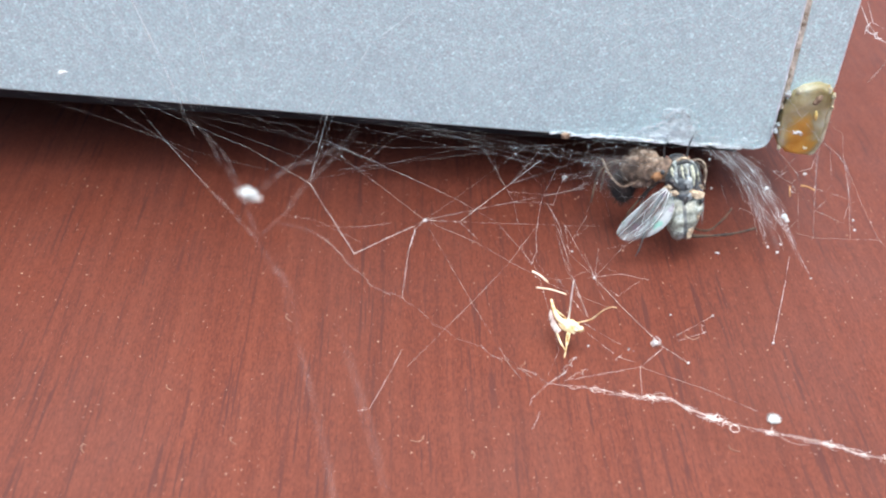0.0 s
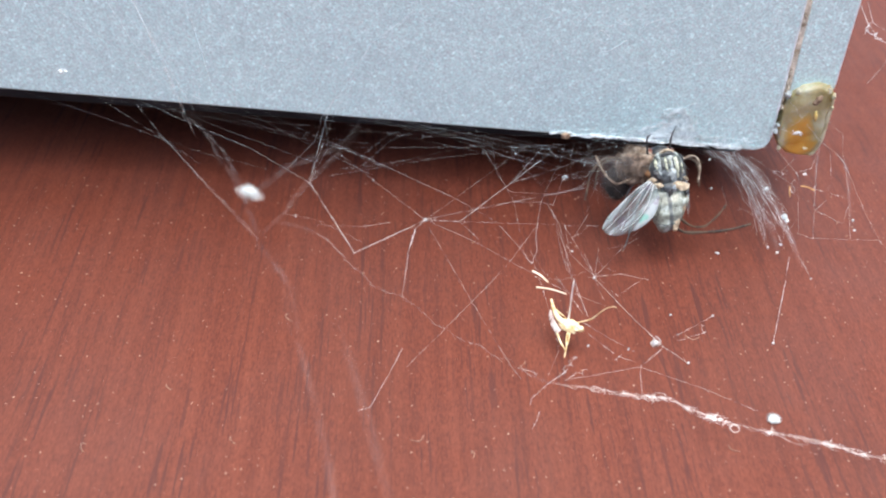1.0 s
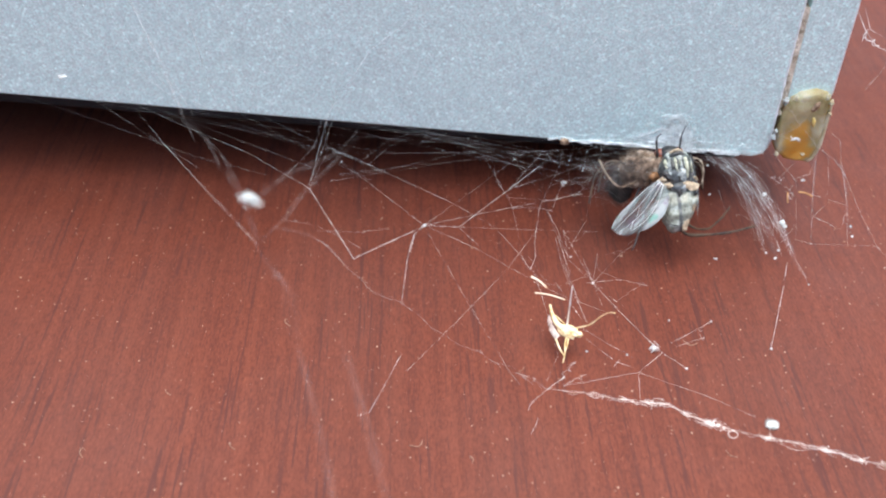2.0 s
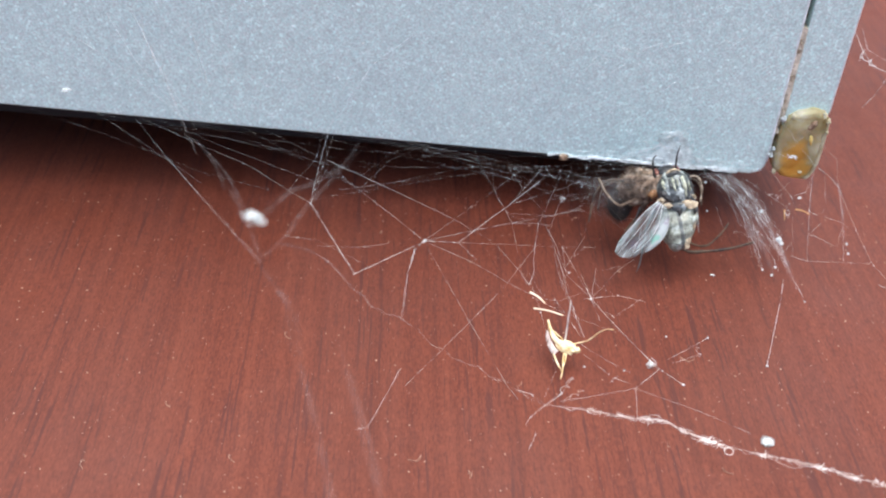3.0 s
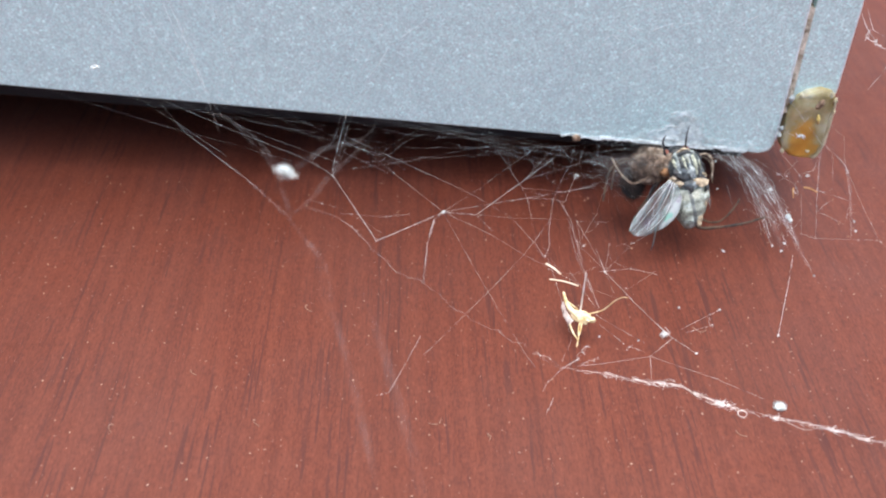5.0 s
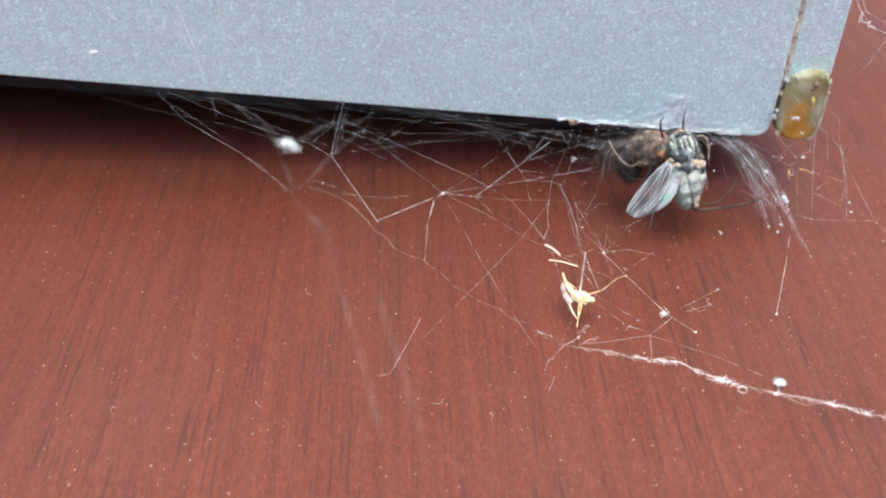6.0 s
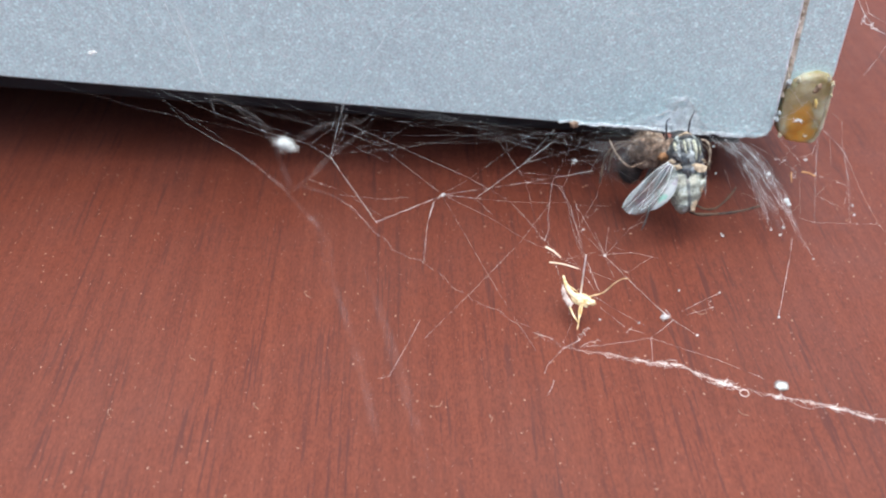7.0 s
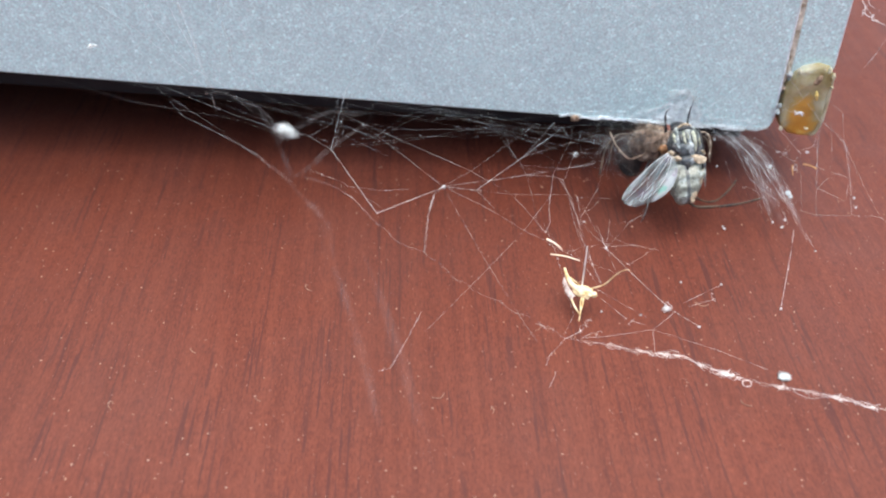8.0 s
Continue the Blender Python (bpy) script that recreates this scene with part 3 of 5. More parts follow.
    for x in (-0.15, 1.75):
        part("eye", blob(bmesh.new(), (x, 3.4, -1.3), (0.5, 0.6, 0.65), (0, 0, 0), 3), EYE, head, "dull red-brown compound eye")
    # the spread wing: a thin bent film with its veins
    lead = smooth_line([(-0.65, 1.2, 1.15), (-1.9, 0.55, 1.25), (-3.2, -0.45, 1.1), (-4.4, -1.45, 0.85), (-4.95, -2.35, 0.7)], 12)
    trail = smooth_line([(-0.15, 0.7, 1.2), (-0.05, -0.4, 1.3), (-0.55, -1.65, 1.25), (-1.8, -2.65, 0.95), (-3.8, -3.15, 0.6)], 12)

    def wing_place(u, v, lift=0.0):
        k = u * (len(lead) - 1)
        i = min(len(lead) - 2, int(k))
        p = lead[i].lerp(lead[i + 1], k - i).lerp(trail[i].lerp(trail[i + 1], k - i), v)
        bulge = 0.35 * math.sin(math.pi * v) * max(0, u - 0.75) / 0.25
        return p + Vector((-0.6 * bulge, -0.35 * bulge, 0.07 * math.sin(8 * v + 1.5 * u) * min(1, 3 * u) + lift))

    bm, rows, cols = bmesh.new(), 34, 20
    grid = [[bm.verts.new(wing_place(0.005 + 0.985 * i / rows, j / cols)) for j in range(cols + 1)] for i in range(rows + 1)]
    for i in range(rows):
        for j in range(cols):
            bm.faces.new((grid[i][j], grid[i][j + 1], grid[i + 1][j + 1], grid[i + 1][j]))
    wing = part("wing", bm, WING, thing, "clear iridescent wing with fine veins")
    for v0, v1, u1 in ((0.02, 0.02, 0.98), (0.24, 0.26, 0.97), (0.45, 0.5, 0.95), (0.62, 0.74, 0.88)):
        line = [wing_place(0.02 + (u1 - 0.02) * i / 16, v0 + (v1 - v0) * i / 16, 0.015) for i in range(17)]
        part("vein", tube(bmesh.new(), line, lambda u: (0.036 if v0 > 0.05 else 0.03) * (1 - 0.6 * u), 4), VEIN, wing, "grey-brown vein")
    for u, v0, v1 in ((0.5, 0.27, 0.44), (0.72, 0.46, 0.66)):
        part("vein", tube(bmesh.new(), [wing_place(u + 0.03 * i, v0 + (v1 - v0) * i / 5, 0.015) for i in range(6)], 0.018, 4), VEIN, wing, "grey-brown vein")
    # the other wing, folded against the body
    bm = bmesh.new()
    fold = [[bm.verts.new((2.1 + 0.6 * v * math.sin(math.pi * (0.1 + 0.85 * k / 10)) + 0.3 * k / 10, 2.7 - 0.5 * k, 0.85 - 0.45 * v - 0.03 * k)) for v in (0, 0.33, 0.66, 1)] for k in range(11)]
    for a, b in zip(fold, fold[1:]):
        for j in range(3):
            bm.faces.new((a[j], a[j + 1], b[j + 1], b[j]))
    part("folded_wing", bm, WING, thing, "second wing folded against the flank")
    legs = (
        ((-0.2, 3.2, -0.6), (-0.3, 4.6, 0.3), (0.0, 5.0, 0.6)),
        ((1.6, 3.4, -0.4), (1.75, 4.6, 0.4), (2.1, 5.4, 0.8)),
        ((-0.4, 2.0, -0.9), (-1.6, 1.0, -1.6), (-2.6, -0.6, -1.5), (-3.0, -1.6, -1.0)),
        ((-0.2, 1.0, -0.9), (-1.6, -1.0, -1.2), (-2.6, -3.2, -0.4), (-3.05, -4.05, -0.2), (-3.3, -4.4, -0.2)),
        ((1.8, 1.8, -0.8), (2.5, 0.6, -1.3), (2.5, -0.5, -1.4)),
        ((1.7, 3.3, 0.2), (2.25, 2.9, 0.9), (2.3, 2.0, 1.1), (2.45, 1.2, 1.0)),
        ((1.6, 1.0, -0.8), (2.3, -0.9, -1.4), (2.0, -2.6, -1.4)),
    )
    for line in legs:
        bm = tube(bmesh.new(), smooth_line(line, 6), lambda u: 0.12 * (1 - 0.7 * u) * (1 + 0.2 * math.sin(20 * u)), 6)
        leg = smooth_line(line, 6)
        for k in range(14):
            p = leg[min(len(leg) - 1, 2 + k)]
            bristle(bm, p, p + Vector((0.16 * math.sin(k * 2.1), 0.16 * math.cos(k * 1.7), 0.12)), 0.012)
        part("leg", bm, CHITIN, thing, "thin black bristly leg")
    # the body is slim: narrowed towards the wing's root
    for piece in [*thing.children_recursive]:
        if piece.name.split(".")[0] not in ("wing", "vein", "leg"):
            for v in piece.data.vertices:
                v.co.x = (0.87 * v.co.x / MM + 0.26) * MM
    return thing


# ---- the spider behind it, in the same directions ----
def spider_body():
    thing = new("spider")
    tagged(thing, "brown hairy spider holding the fly under the casing", "spider")
    abdomen = part("abdomen", blob(bmesh.new(), (-0.35, 0.25, -0.1), (1.7, 1.5, 1.4), (0, 0, 12), 5, 0.22, 6), SPIDER_SKIN, thing, "brown mottled hairy abdomen")
    # An added dark blob puts the shade beside the spider into colour.
    part("underside", blob(bmesh.new(), (-1.85, -1.05, -1.15), (1.1, 1.45, 0.6), (0, 0, -8), 4, 0.1, 9), SHADE_DARK, abdomen, "added dark blob, the shade beside the spider")
    bm, rnd = bmesh.new(), random.Random(8)
    for i in range(1800):
        n = Vector((rnd.gauss(0, 1), rnd.gauss(0, 1), abs(rnd.gauss(0, 1)))).normalized()
        p = Vector((-0.35 + 1.62 * n.x, 0.25 + 1.47 * n.y, -0.1 + 1.4 * n.z))
        bristle(bm, p, p + rnd.uniform(0.1, 0.45) * n + Vector((-0.16, 0.05, 0)), 0.012)
    part("hairs", bm, SPIDER_SKIN, abdomen, "fine brown hairs")
    # Hairs that soften the outline of the added dark blob.
    bm = bmesh.new()
    for i in range(700):
        n = Vector((rnd.gauss(0, 1), rnd.gauss(0, 1), abs(rnd.gauss(0, 0.7)))).normalized()
        p = Vector((-1.85 + 1.08 * n.x, -1.05 + 1.42 * n.y, -1.15 + 0.58 * n.z))
        bristle(bm, p, p + rnd.uniform(0.15, 0.6) * n + Vector((-0.1, -0.1, 0)), 0.012)
    part("hairs", bm, SHADE_DARK, abdomen, "dark hairs softening the shade blob")
    head = part("front_body", blob(bmesh.new(), (1.35, 0.15, 0.6), (1.0, 1.1, 0.9), (0, 0, 10), 3, 0.06, 3), SPIDER_SKIN, thing, "orange-brown front body")
    for x, y in ((1.0, -0.15),):
        part("eye", blob(bmesh.new(), (x, y, 1.5), (0.2, 0.22, 0.16), level=2), CHITIN, head, "small black eye")
    part("orange_mark", blob(bmesh.new(), (0.6, -0.5, 1.28), (0.5, 0.34, 0.26), (0, 15, 20), 3, 0.5, 8), ORANGE, head, "orange hairs beside the eye")
    legs = (
        ((-0.6, -0.7, 0.5), (-1.5, -1.1, 1.0), (-2.4, -1.3, 1.2), (-3.4, -0.35, 1.3), (-4.0, 1.05, 1.1)),
        ((-0.6, 0.4, 0.2), (-2.9, 0.9, 0.8), (-4.3, -0.2, 1.0), (-4.8, -2.1, 0.8), (-4.9, -2.6, 0.7)),
        ((0.0, 0.9, -0.6), (-1.8, 1.0, -0.6), (-3.4, 0.3, -0.4), (-3.9, -1.6, -0.6)),
        ((2.2, 0.2, 0.3), (4.2, 1.0, 0.8), (4.75, 0.1, 1.1), (4.6, -1.2, 1.1)),
        ((2.2, 0.6, -0.4), (4.2, 0.9, -0.6), (5.0, 0.2, -0.4), (5.0, -1.5, -0.3)),
        ((1.6, -0.8, 0.0), (2.6, -3.6, -0.8), (3.4, -5.3, -0.2), (5.4, -5.45, 0.1), (7.4, -5.25, 0.2), (9.3, -4.8, 0.1)),
        ((1.8, -0.8, -0.4), (3.6, -4.2, -1.0), (5.2, -5.0, -0.4), (6.6, -4.0, -0.2), (7.3, -3.1, -0.2)),
        ((0.6, -0.8, 0.0), (-0.8, -2.6, -0.5), (-1.6, -3.6, -0.8)),
        ((1.0, 0.8, -0.4), (2.2, 1.0, -0.8), (3.4, 0.4, -0.8)),
    )
    for k, line in enumerate(legs):
        way = smooth_line(line, 6)
        bm = tube(bmesh.new(), way, lambda t: (0.17 if len(line) > 5 else 0.12) * (1 - 0.45 * t) * (1 + 0.16 * math.sin(28 * t)), 7)
        for p in way[2:] * 5:
            bristle(bm, p, p + Vector((rnd.gauss(0, 0.2), rnd.gauss(0, 0.2), rnd.gauss(0, 0.2))), 0.012)
        part("leg", bm, SPIDER_SKIN if k in (0, 3) else SPIDER_LEG, thing, "pale brown hairy leg" if k in (0, 3) else "brown banded hairy leg")
    return thing


FLY, SPIDER = dead_fly(), spider_body()

# ---- the web ----
WEB = new("cobweb")
tagged(WEB, "tangled white cobweb spun between casing and wood", "cobweb")
WEB_RANDOM = random.Random(21)


def strand(radius, *points, mat=None, wobble=0.02, beads=9):
    """One thread in millimetres through the given places, slightly uneven, with a bead here and there."""
    radius *= 0.27 if mat or max(p[1] for p in points) < 71 else 0.4 if min(p[1] for p in points) > 70 and max(p[2] for p in points) > 14 else 0.19
    line = smooth_line(points, 9) if radius > 0.03 or wobble > 0.1 else [p for a, b in zip(points, points[1:]) for p in smooth_line((a, b), 8)[:-1]] + [Vector(points[-1])]
    shift = WEB_RANDOM.random() * 50
    for i, p in enumerate(line[1:-1]):
        p += wobble * Vector((noise.noise(p * 1.1 + Vector((shift, 0, 0))), noise.noise(p * 1.1 + Vector((0, shift, 0))), noise.noise(p * 1.1 + Vector((0, 0, shift)))))
    bm = tube(bmesh.new(), line, lambda t: radius * (0.8 + 0.5 * abs(noise.noise(Vector((t * 9, shift, 0))))), 5)
    for _ in range(WEB_RANDOM.randint(beads // 3, beads)):
        r = 0.012 + 0.036 * WEB_RANDOM.random() ** 3
        blob(bm, WEB_RANDOM.choice(line), (r, r, r * 1.3), level=1, rough=0.4, seed=shift)
    return part("strand", bm, mat or SILK, WEB)


# Blur of near strands and hazy silk, put into the shape as faint fibres.
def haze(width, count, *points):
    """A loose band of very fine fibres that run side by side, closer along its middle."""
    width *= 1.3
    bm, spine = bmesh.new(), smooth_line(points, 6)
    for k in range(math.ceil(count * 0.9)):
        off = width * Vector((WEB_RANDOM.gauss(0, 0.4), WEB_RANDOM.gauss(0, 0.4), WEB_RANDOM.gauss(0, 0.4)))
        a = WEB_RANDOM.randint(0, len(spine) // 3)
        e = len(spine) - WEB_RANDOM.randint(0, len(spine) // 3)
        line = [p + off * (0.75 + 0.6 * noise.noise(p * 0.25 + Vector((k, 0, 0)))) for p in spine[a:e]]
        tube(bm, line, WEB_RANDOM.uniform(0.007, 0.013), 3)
    tagged(part("silk_band", bm, SILK_HAZE, WEB), "hazy band of fine silk, drawn soft like a blurred strand", kind="stuff")


strand(0.045, (-9.75, 58.42, 12.40), (-6.12, 51.97, 11.20))
strand(0.055, (-6.12, 51.97, 11.20), (-1.34, 57.37, 9.75))
strand(0.045, (-1.34, 57.2, 9.95), (1.27, 59.00, 8.34), (5.36, 63.33, 8.75), (8.83, 66.51, 9.59))
strand(0.030, (-1.34, 57.2, 9.95), (2.19, 60.82, 8.01), (5.69, 63.35, 6.88), (11.77, 66.28, 6.09))
strand(0.014, (-1.34, 57.2, 9.95), (0.98, 62.66, 7.74), (6.60, 66.78, 9.80))
strand(0.022, (-9.35, 65.95, 11.07), (-6.42, 65.58, 9.76), (0.98, 62.66, 7.74), (4.22, 61.50, 6.31), (6.28, 59.50, 4.95), (6.93, 58.41, 4.55))
strand(0.018, (-7.42, 59.81, 13.83), (-1.34, 57.2, 9.95))
strand(0.020, (2.85, 73.88, 6.75), (3.30, 73.00, 5.89), (4.60, 68.50, 6.20), (5.69, 63.35, 6.88), (6.03, 61.50, 5.91), (6.44, 59.50, 4.36), (6.93, 58.41, 4.55))
strand(0.030, (7.95, 64.11, 6.24), (7.40, 61.00, 5.15), (7.43, 59.80, 4.70), (6.93, 58.41, 4.55))
strand(0.025, (5.69, 63.35, 6.88), (7.95, 64.11, 6.24), (9.09, 65.36, 5.02))
strand(0.028, (8.65, 64.76, 5.48), (9.44, 62.47, 5.16), (9.96, 62.69, 3.38), (10.65, 63.48, 1.54))
strand(0.022, (-1.34, 57.2, 9.95), (2.45, 58.15, 7.06), (5.33, 58.44, 4.70), (7.03, 57.20, 4.63))
strand(0.016, (1.27, 59.00, 8.34), (2.69, 58.59, 6.97))
strand(0.014, (1.27, 59.00, 8.34), (4.35, 61.21, 6.41), (8.64, 59.99, 7.24))
strand(0.020, (5.36, 63.33, 8.75), (9.40, 65.42, 8.73), (11.73, 67.83, 7.92))
strand(0.020, (5.36, 63.33, 8.75), (7.87, 65.38, 10.70))
strand(0.028, (8.76, 67.04, 9.28), (9.74, 69.76, 6.76), (14.27, 72.29, 5.94), (16.87, 73.09, 5.41))
strand(0.016, (8.76, 67.04, 9.28), (5.71, 72.00, 6.75), (2.31, 74.00, 6.35))
strand(0.016, (-8.50, 66.00, 8.01), (-4.45, 68.00, 7.32), (0.78, 71.00, 6.61), (4.79, 73.00, 6.01))
strand(0.014, (-6.98, 70.00, 6.66), (-4.67, 73.00, 6.90), (-1.95, 74.00, 7.19))
strand(0.021, (11.14, 56.00, 1.23), (8.92, 58.00, 3.61))
strand(0.016, (8.98, 61.00, 6.32), (10.10, 59.00, 3.91), (10.69, 57.00, 2.54))
strand(0.021, (12.26, 59.00, 2.40), (9.81, 62.00, 5.50))
strand(0.035, (-1.34, 57.37, 9.75), (-2.02, 56.26, 9.90), (-2.47, 53.07, 10.20), (-2.71, 48.24, 10.50))
strand(0.017, (-8.38, 50.78, 14.00), (-6.89, 50.00, 13.00), (-6.13, 49.38, 12.40), (-5.37, 48.87, 12.00), (-4.63, 48.37, 11.40), (-3.70, 48.14, 11.00), (-2.71, 48.24, 10.50), (-1.73, 47.94, 9.90), (-0.83, 47.32, 9.30), (0.23, 47.11, 8.60), (0.72, 46.98, 8.20), (2.14, 46.76, 7.50), (2.61, 47.15, 7.10), (3.50, 46.67, 6.50), (4.68, 46.81, 5.90), (5.84, 46.22, 5.30), (7.19, 45.74, 4.80), wobble=0.16)
strand(0.020, (-1.34, 57.37, 9.75), (2.14, 53.64, 5.00), (5.02, 49.89, 2.00), (5.86, 50.52, 0.08))
strand(0.022, (-2.74, 51.66, 0.08), (2.21, 55.22, 3.50), (5.04, 57.40, 5.50), (7.39, 60.77, 6.50))
strand(0.030, (-5.31, 47.65, 0.08), (-3.90, 49.79, 1.50), (-3.00, 51.14, 2.60))
strand(0.020, (-6.23, 47.33, 0.08), (-5.31, 47.65, 0.08))
strand(0.030, (-9.75, 58.42, 12.40), (-11.36, 58.24, 13.80), (-16.47, 69.68, 7.75), (-21.41, 72.98, 7.67), (-27.22, 76.23, 8.31))
strand(0.035, (-27.73, 76.26, 8.34), (-24.16, 71.14, 8.02), (-14.79, 50.32, 18.00), (-13.08, 47.30, 19.00), (-10.46, 42.93, 20.00))
strand(0.011, (-37.62, 76.86, 8.88), (-28.46, 72.40, 8.63), (-17.12, 57.21, 16.00), (-12.72, 57.96, 14.00))
strand(0.011, (-31.02, 76.46, 8.52), (-19.09, 73.84, 7.69), (-9.14, 72.24, 5.98), (0.80, 73.15, 5.36), (10.90, 73.65, 5.38))
strand(0.011, (-26.46, 76.19, 8.27), (-16.64, 73.69, 7.20), (-4.21, 72.95, 5.49), (10.40, 73.68, 5.24))
strand(0.011, (-22.16, 75.93, 8.03), (-15.67, 74.14, 7.50), (-8.20, 73.69, 6.79), (2.30, 73.56, 6.04), (9.81, 73.71, 6.49))
strand(0.011, (-7.78, 60.45, 12.20), (-3.72, 63.78, 10.50), (0.80, 72.65, 4.79), (10.16, 73.59, 5.06))
strand(0.011, (-9.80, 58.90, 12.40), (-3.70, 63.19, 10.60), (5.84, 73.35, 5.22), (12.89, 73.63, 5.64))
strand(0.025, (-10.79, 75.25, 7.41), (-11.34, 73.38, 5.92), (-11.24, 58.24, 13.80))
strand(0.020, (-10.54, 75.23, 7.40), (-10.28, 73.31, 5.24), (-9.75, 58.42, 12.40))
strand(0.020, (-9.78, 75.19, 7.36), (-9.54, 59.62, 12.80))
strand(0.020, (-6.21, 61.79, 11.50), (-4.69, 72.98, 6.20), (-1.21, 74.67, 6.89))
strand(0.011, (2.31, 74.46, 6.70), (6.10, 73.33, 5.05), (10.15, 73.09, 4.61), (13.87, 73.57, 5.80))
strand(0.025, (8.59, 62.29, 7.00), (9.03, 61.39, 6.00), (9.64, 59.79, 5.00), (10.20, 58.34, 3.00))
strand(0.020, (7.73, 62.88, 7.00), (8.73, 65.67, 7.00), (10.47, 72.57, 4.36), (10.90, 73.65, 5.38))
strand(0.020, (8.75, 62.59, 7.00), (9.93, 66.73, 6.50), (13.03, 71.91, 3.16))
strand(0.022, (10.20, 67.13, 6.50), (12.48, 68.05, 6.00), (13.89, 72.86, 4.77))
strand(0.020, (5.24, 63.46, 7.80), (9.06, 64.80, 6.50), (11.61, 66.62, 6.00), (13.39, 72.39, 4.18))
strand(0.020, (9.71, 61.39, 6.00), (10.03, 59.69, 4.50), (12.26, 59.10, 2.50))
strand(0.018, (4.32, 73.64, 5.75), (4.46, 66.16, 7.50), (5.54, 64.14, 7.00), (7.10, 63.62, 7.00))
strand(0.022, (7.09, 57.77, 5.00), (7.65, 56.27, 4.00), (8.28, 54.71, 2.50), (8.71, 53.56, 1.20), (8.89, 52.75, 0.80), (7.51, 48.15, 3.00))
strand(0.027, (9.61, 59.01, 4.50), (10.65, 56.92, 2.80), (11.20, 55.22, 2.00))
strand(0.033, (12.13, 59.10, 2.50), (14.26, 56.39, 1.60), (16.46, 54.03, 0.60))
strand(0.024, (10.74, 54.80, 1.80), (12.88, 53.76, 1.00), (14.75, 53.32, 0.08))
strand(0.024, (11.08, 53.77, 1.60), (13.12, 53.14, 0.08))
strand(0.024, (11.56, 58.99, 2.60), (14.39, 59.68, 2.40), (16.67, 59.38, 2.00))
strand(0.024, (11.34, 60.27, 4.00), (12.14, 59.23, 2.50), (12.90, 58.19, 1.00))
strand(0.030, (16.44, 53.82, 0.50), (16.89, 52.96, 0.90), (14.77, 50.91, 0.90), (14.69, 48.85, 0.08))
strand(0.024, (16.89, 52.96, 0.90), (18.71, 52.08, 0.08))
strand(0.024, (17.78, 53.94, 1.00), (19.67, 55.18, 1.00), (21.62, 57.19, 0.08))
strand(0.021, (18.09, 53.62, 0.90), (20.68, 55.19, 0.30))
strand(0.024, (14.77, 50.91, 0.90), (11.02, 49.42, 1.60), (8.88, 47.77, 3.00))
strand(0.021, (14.77, 50.91, 0.90), (19.41, 49.03, 0.50), (22.83, 47.35, 0.08))
strand(0.024, (14.30, 51.49, 0.90), (13.37, 52.24, 0.60))
strand(0.043, (7.19, 45.74, 4.80), (8.74, 48.42, 3.00), (9.90, 51.03, 2.00))
strand(0.034, (7.19, 45.74, 4.80), (6.35, 46.91, 2.00), (6.37, 47.98, 0.08))
strand(0.027, (7.02, 47.23, 0.08), (6.72, 46.18, 0.40), (6.38, 45.67, 0.08))
strand(0.034, (7.19, 45.74, 4.80), (6.27, 46.59, 5.00), (5.07, 46.46, 5.60))
strand(0.030, (25.62, 72.86, 4.97), (26.44, 70.77, 5.40), (28.06, 68.94, 4.00), (29.27, 68.42, 3.20), (29.28, 66.88, 2.70), (29.76, 64.74, 1.50), (30.53, 63.19, 0.10))
strand(0.030, (25.20, 72.89, 5.07), (25.83, 69.85, 4.50), (26.66, 68.05, 3.20), (27.11, 66.24, 2.20), (27.67, 64.70, 1.00))
strand(0.025, (27.22, 72.77, 4.82), (28.20, 69.98, 5.40), (30.41, 69.21, 4.20))
strand(0.025, (30.47, 69.05, 4.20), (30.19, 68.20, 4.00))
strand(0.025, (32.41, 69.56, 3.60), (35.52, 69.73, 2.40), (36.34, 69.46, 2.00))
strand(0.030, (29.05, 71.96, 6.27), (29.70, 70.91, 5.82), (30.59, 69.33, 5.20))
strand(0.030, (30.70, 69.55, 5.40), (31.78, 69.78, 5.60), (32.33, 70.76, 7.74))
strand(0.030, (32.25, 70.76, 8.08), (32.74, 71.29, 5.00), (32.24, 67.93, 2.40), (32.49, 67.05, 0.10))
strand(0.030, (32.33, 70.76, 7.74), (35.03, 72.69, 5.00), (35.70, 72.18, 4.40), (35.94, 70.29, 2.60), (35.62, 66.83, 0.20))
strand(0.022, (35.70, 72.18, 4.40), (36.80, 68.90, 2.20), (37.81, 66.10, 0.60), (38.67, 64.78, 0.10))
strand(0.016, (30.87, 67.03, 0.60), (32.41, 66.86, 0.20), (35.51, 66.56, 0.30), (37.94, 66.34, 0.40))
strand(0.022, (33.22, 70.70, 7.44), (34.09, 71.00, 4.50), (34.26, 70.35, 3.40), (33.80, 69.95, 3.20))
strand(0.018, (32.34, 67.93, 2.40), (33.41, 68.08, 1.80), (35.25, 68.10, 0.80))
strand(0.018, (32.34, 67.93, 2.40), (34.08, 69.41, 3.00))
strand(0.016, (35.38, 68.35, 0.60), (35.64, 69.13, 2.00))
strand(0.020, (32.53, 70.74, 9.81), (32.82, 70.73, 9.37), (33.74, 70.17, 8.85), (34.04, 69.65, 7.15), (35.70, 72.18, 4.40))
strand(0.045, (28.68, 62.24, 2.00), (27.94, 59.99, 1.20), (26.92, 57.30, 0.60), (25.70, 54.18, 0.08))
strand(0.030, (29.84, 63.18, 1.50), (30.32, 62.40, 0.80), (30.82, 61.57, 0.08))
strand(0.030, (37.79, 63.89, 0.10), (38.28, 63.47, 0.10))
strand(0.014, (30.59, 69.33, 5.20), (31.12, 67.15, 0.50))
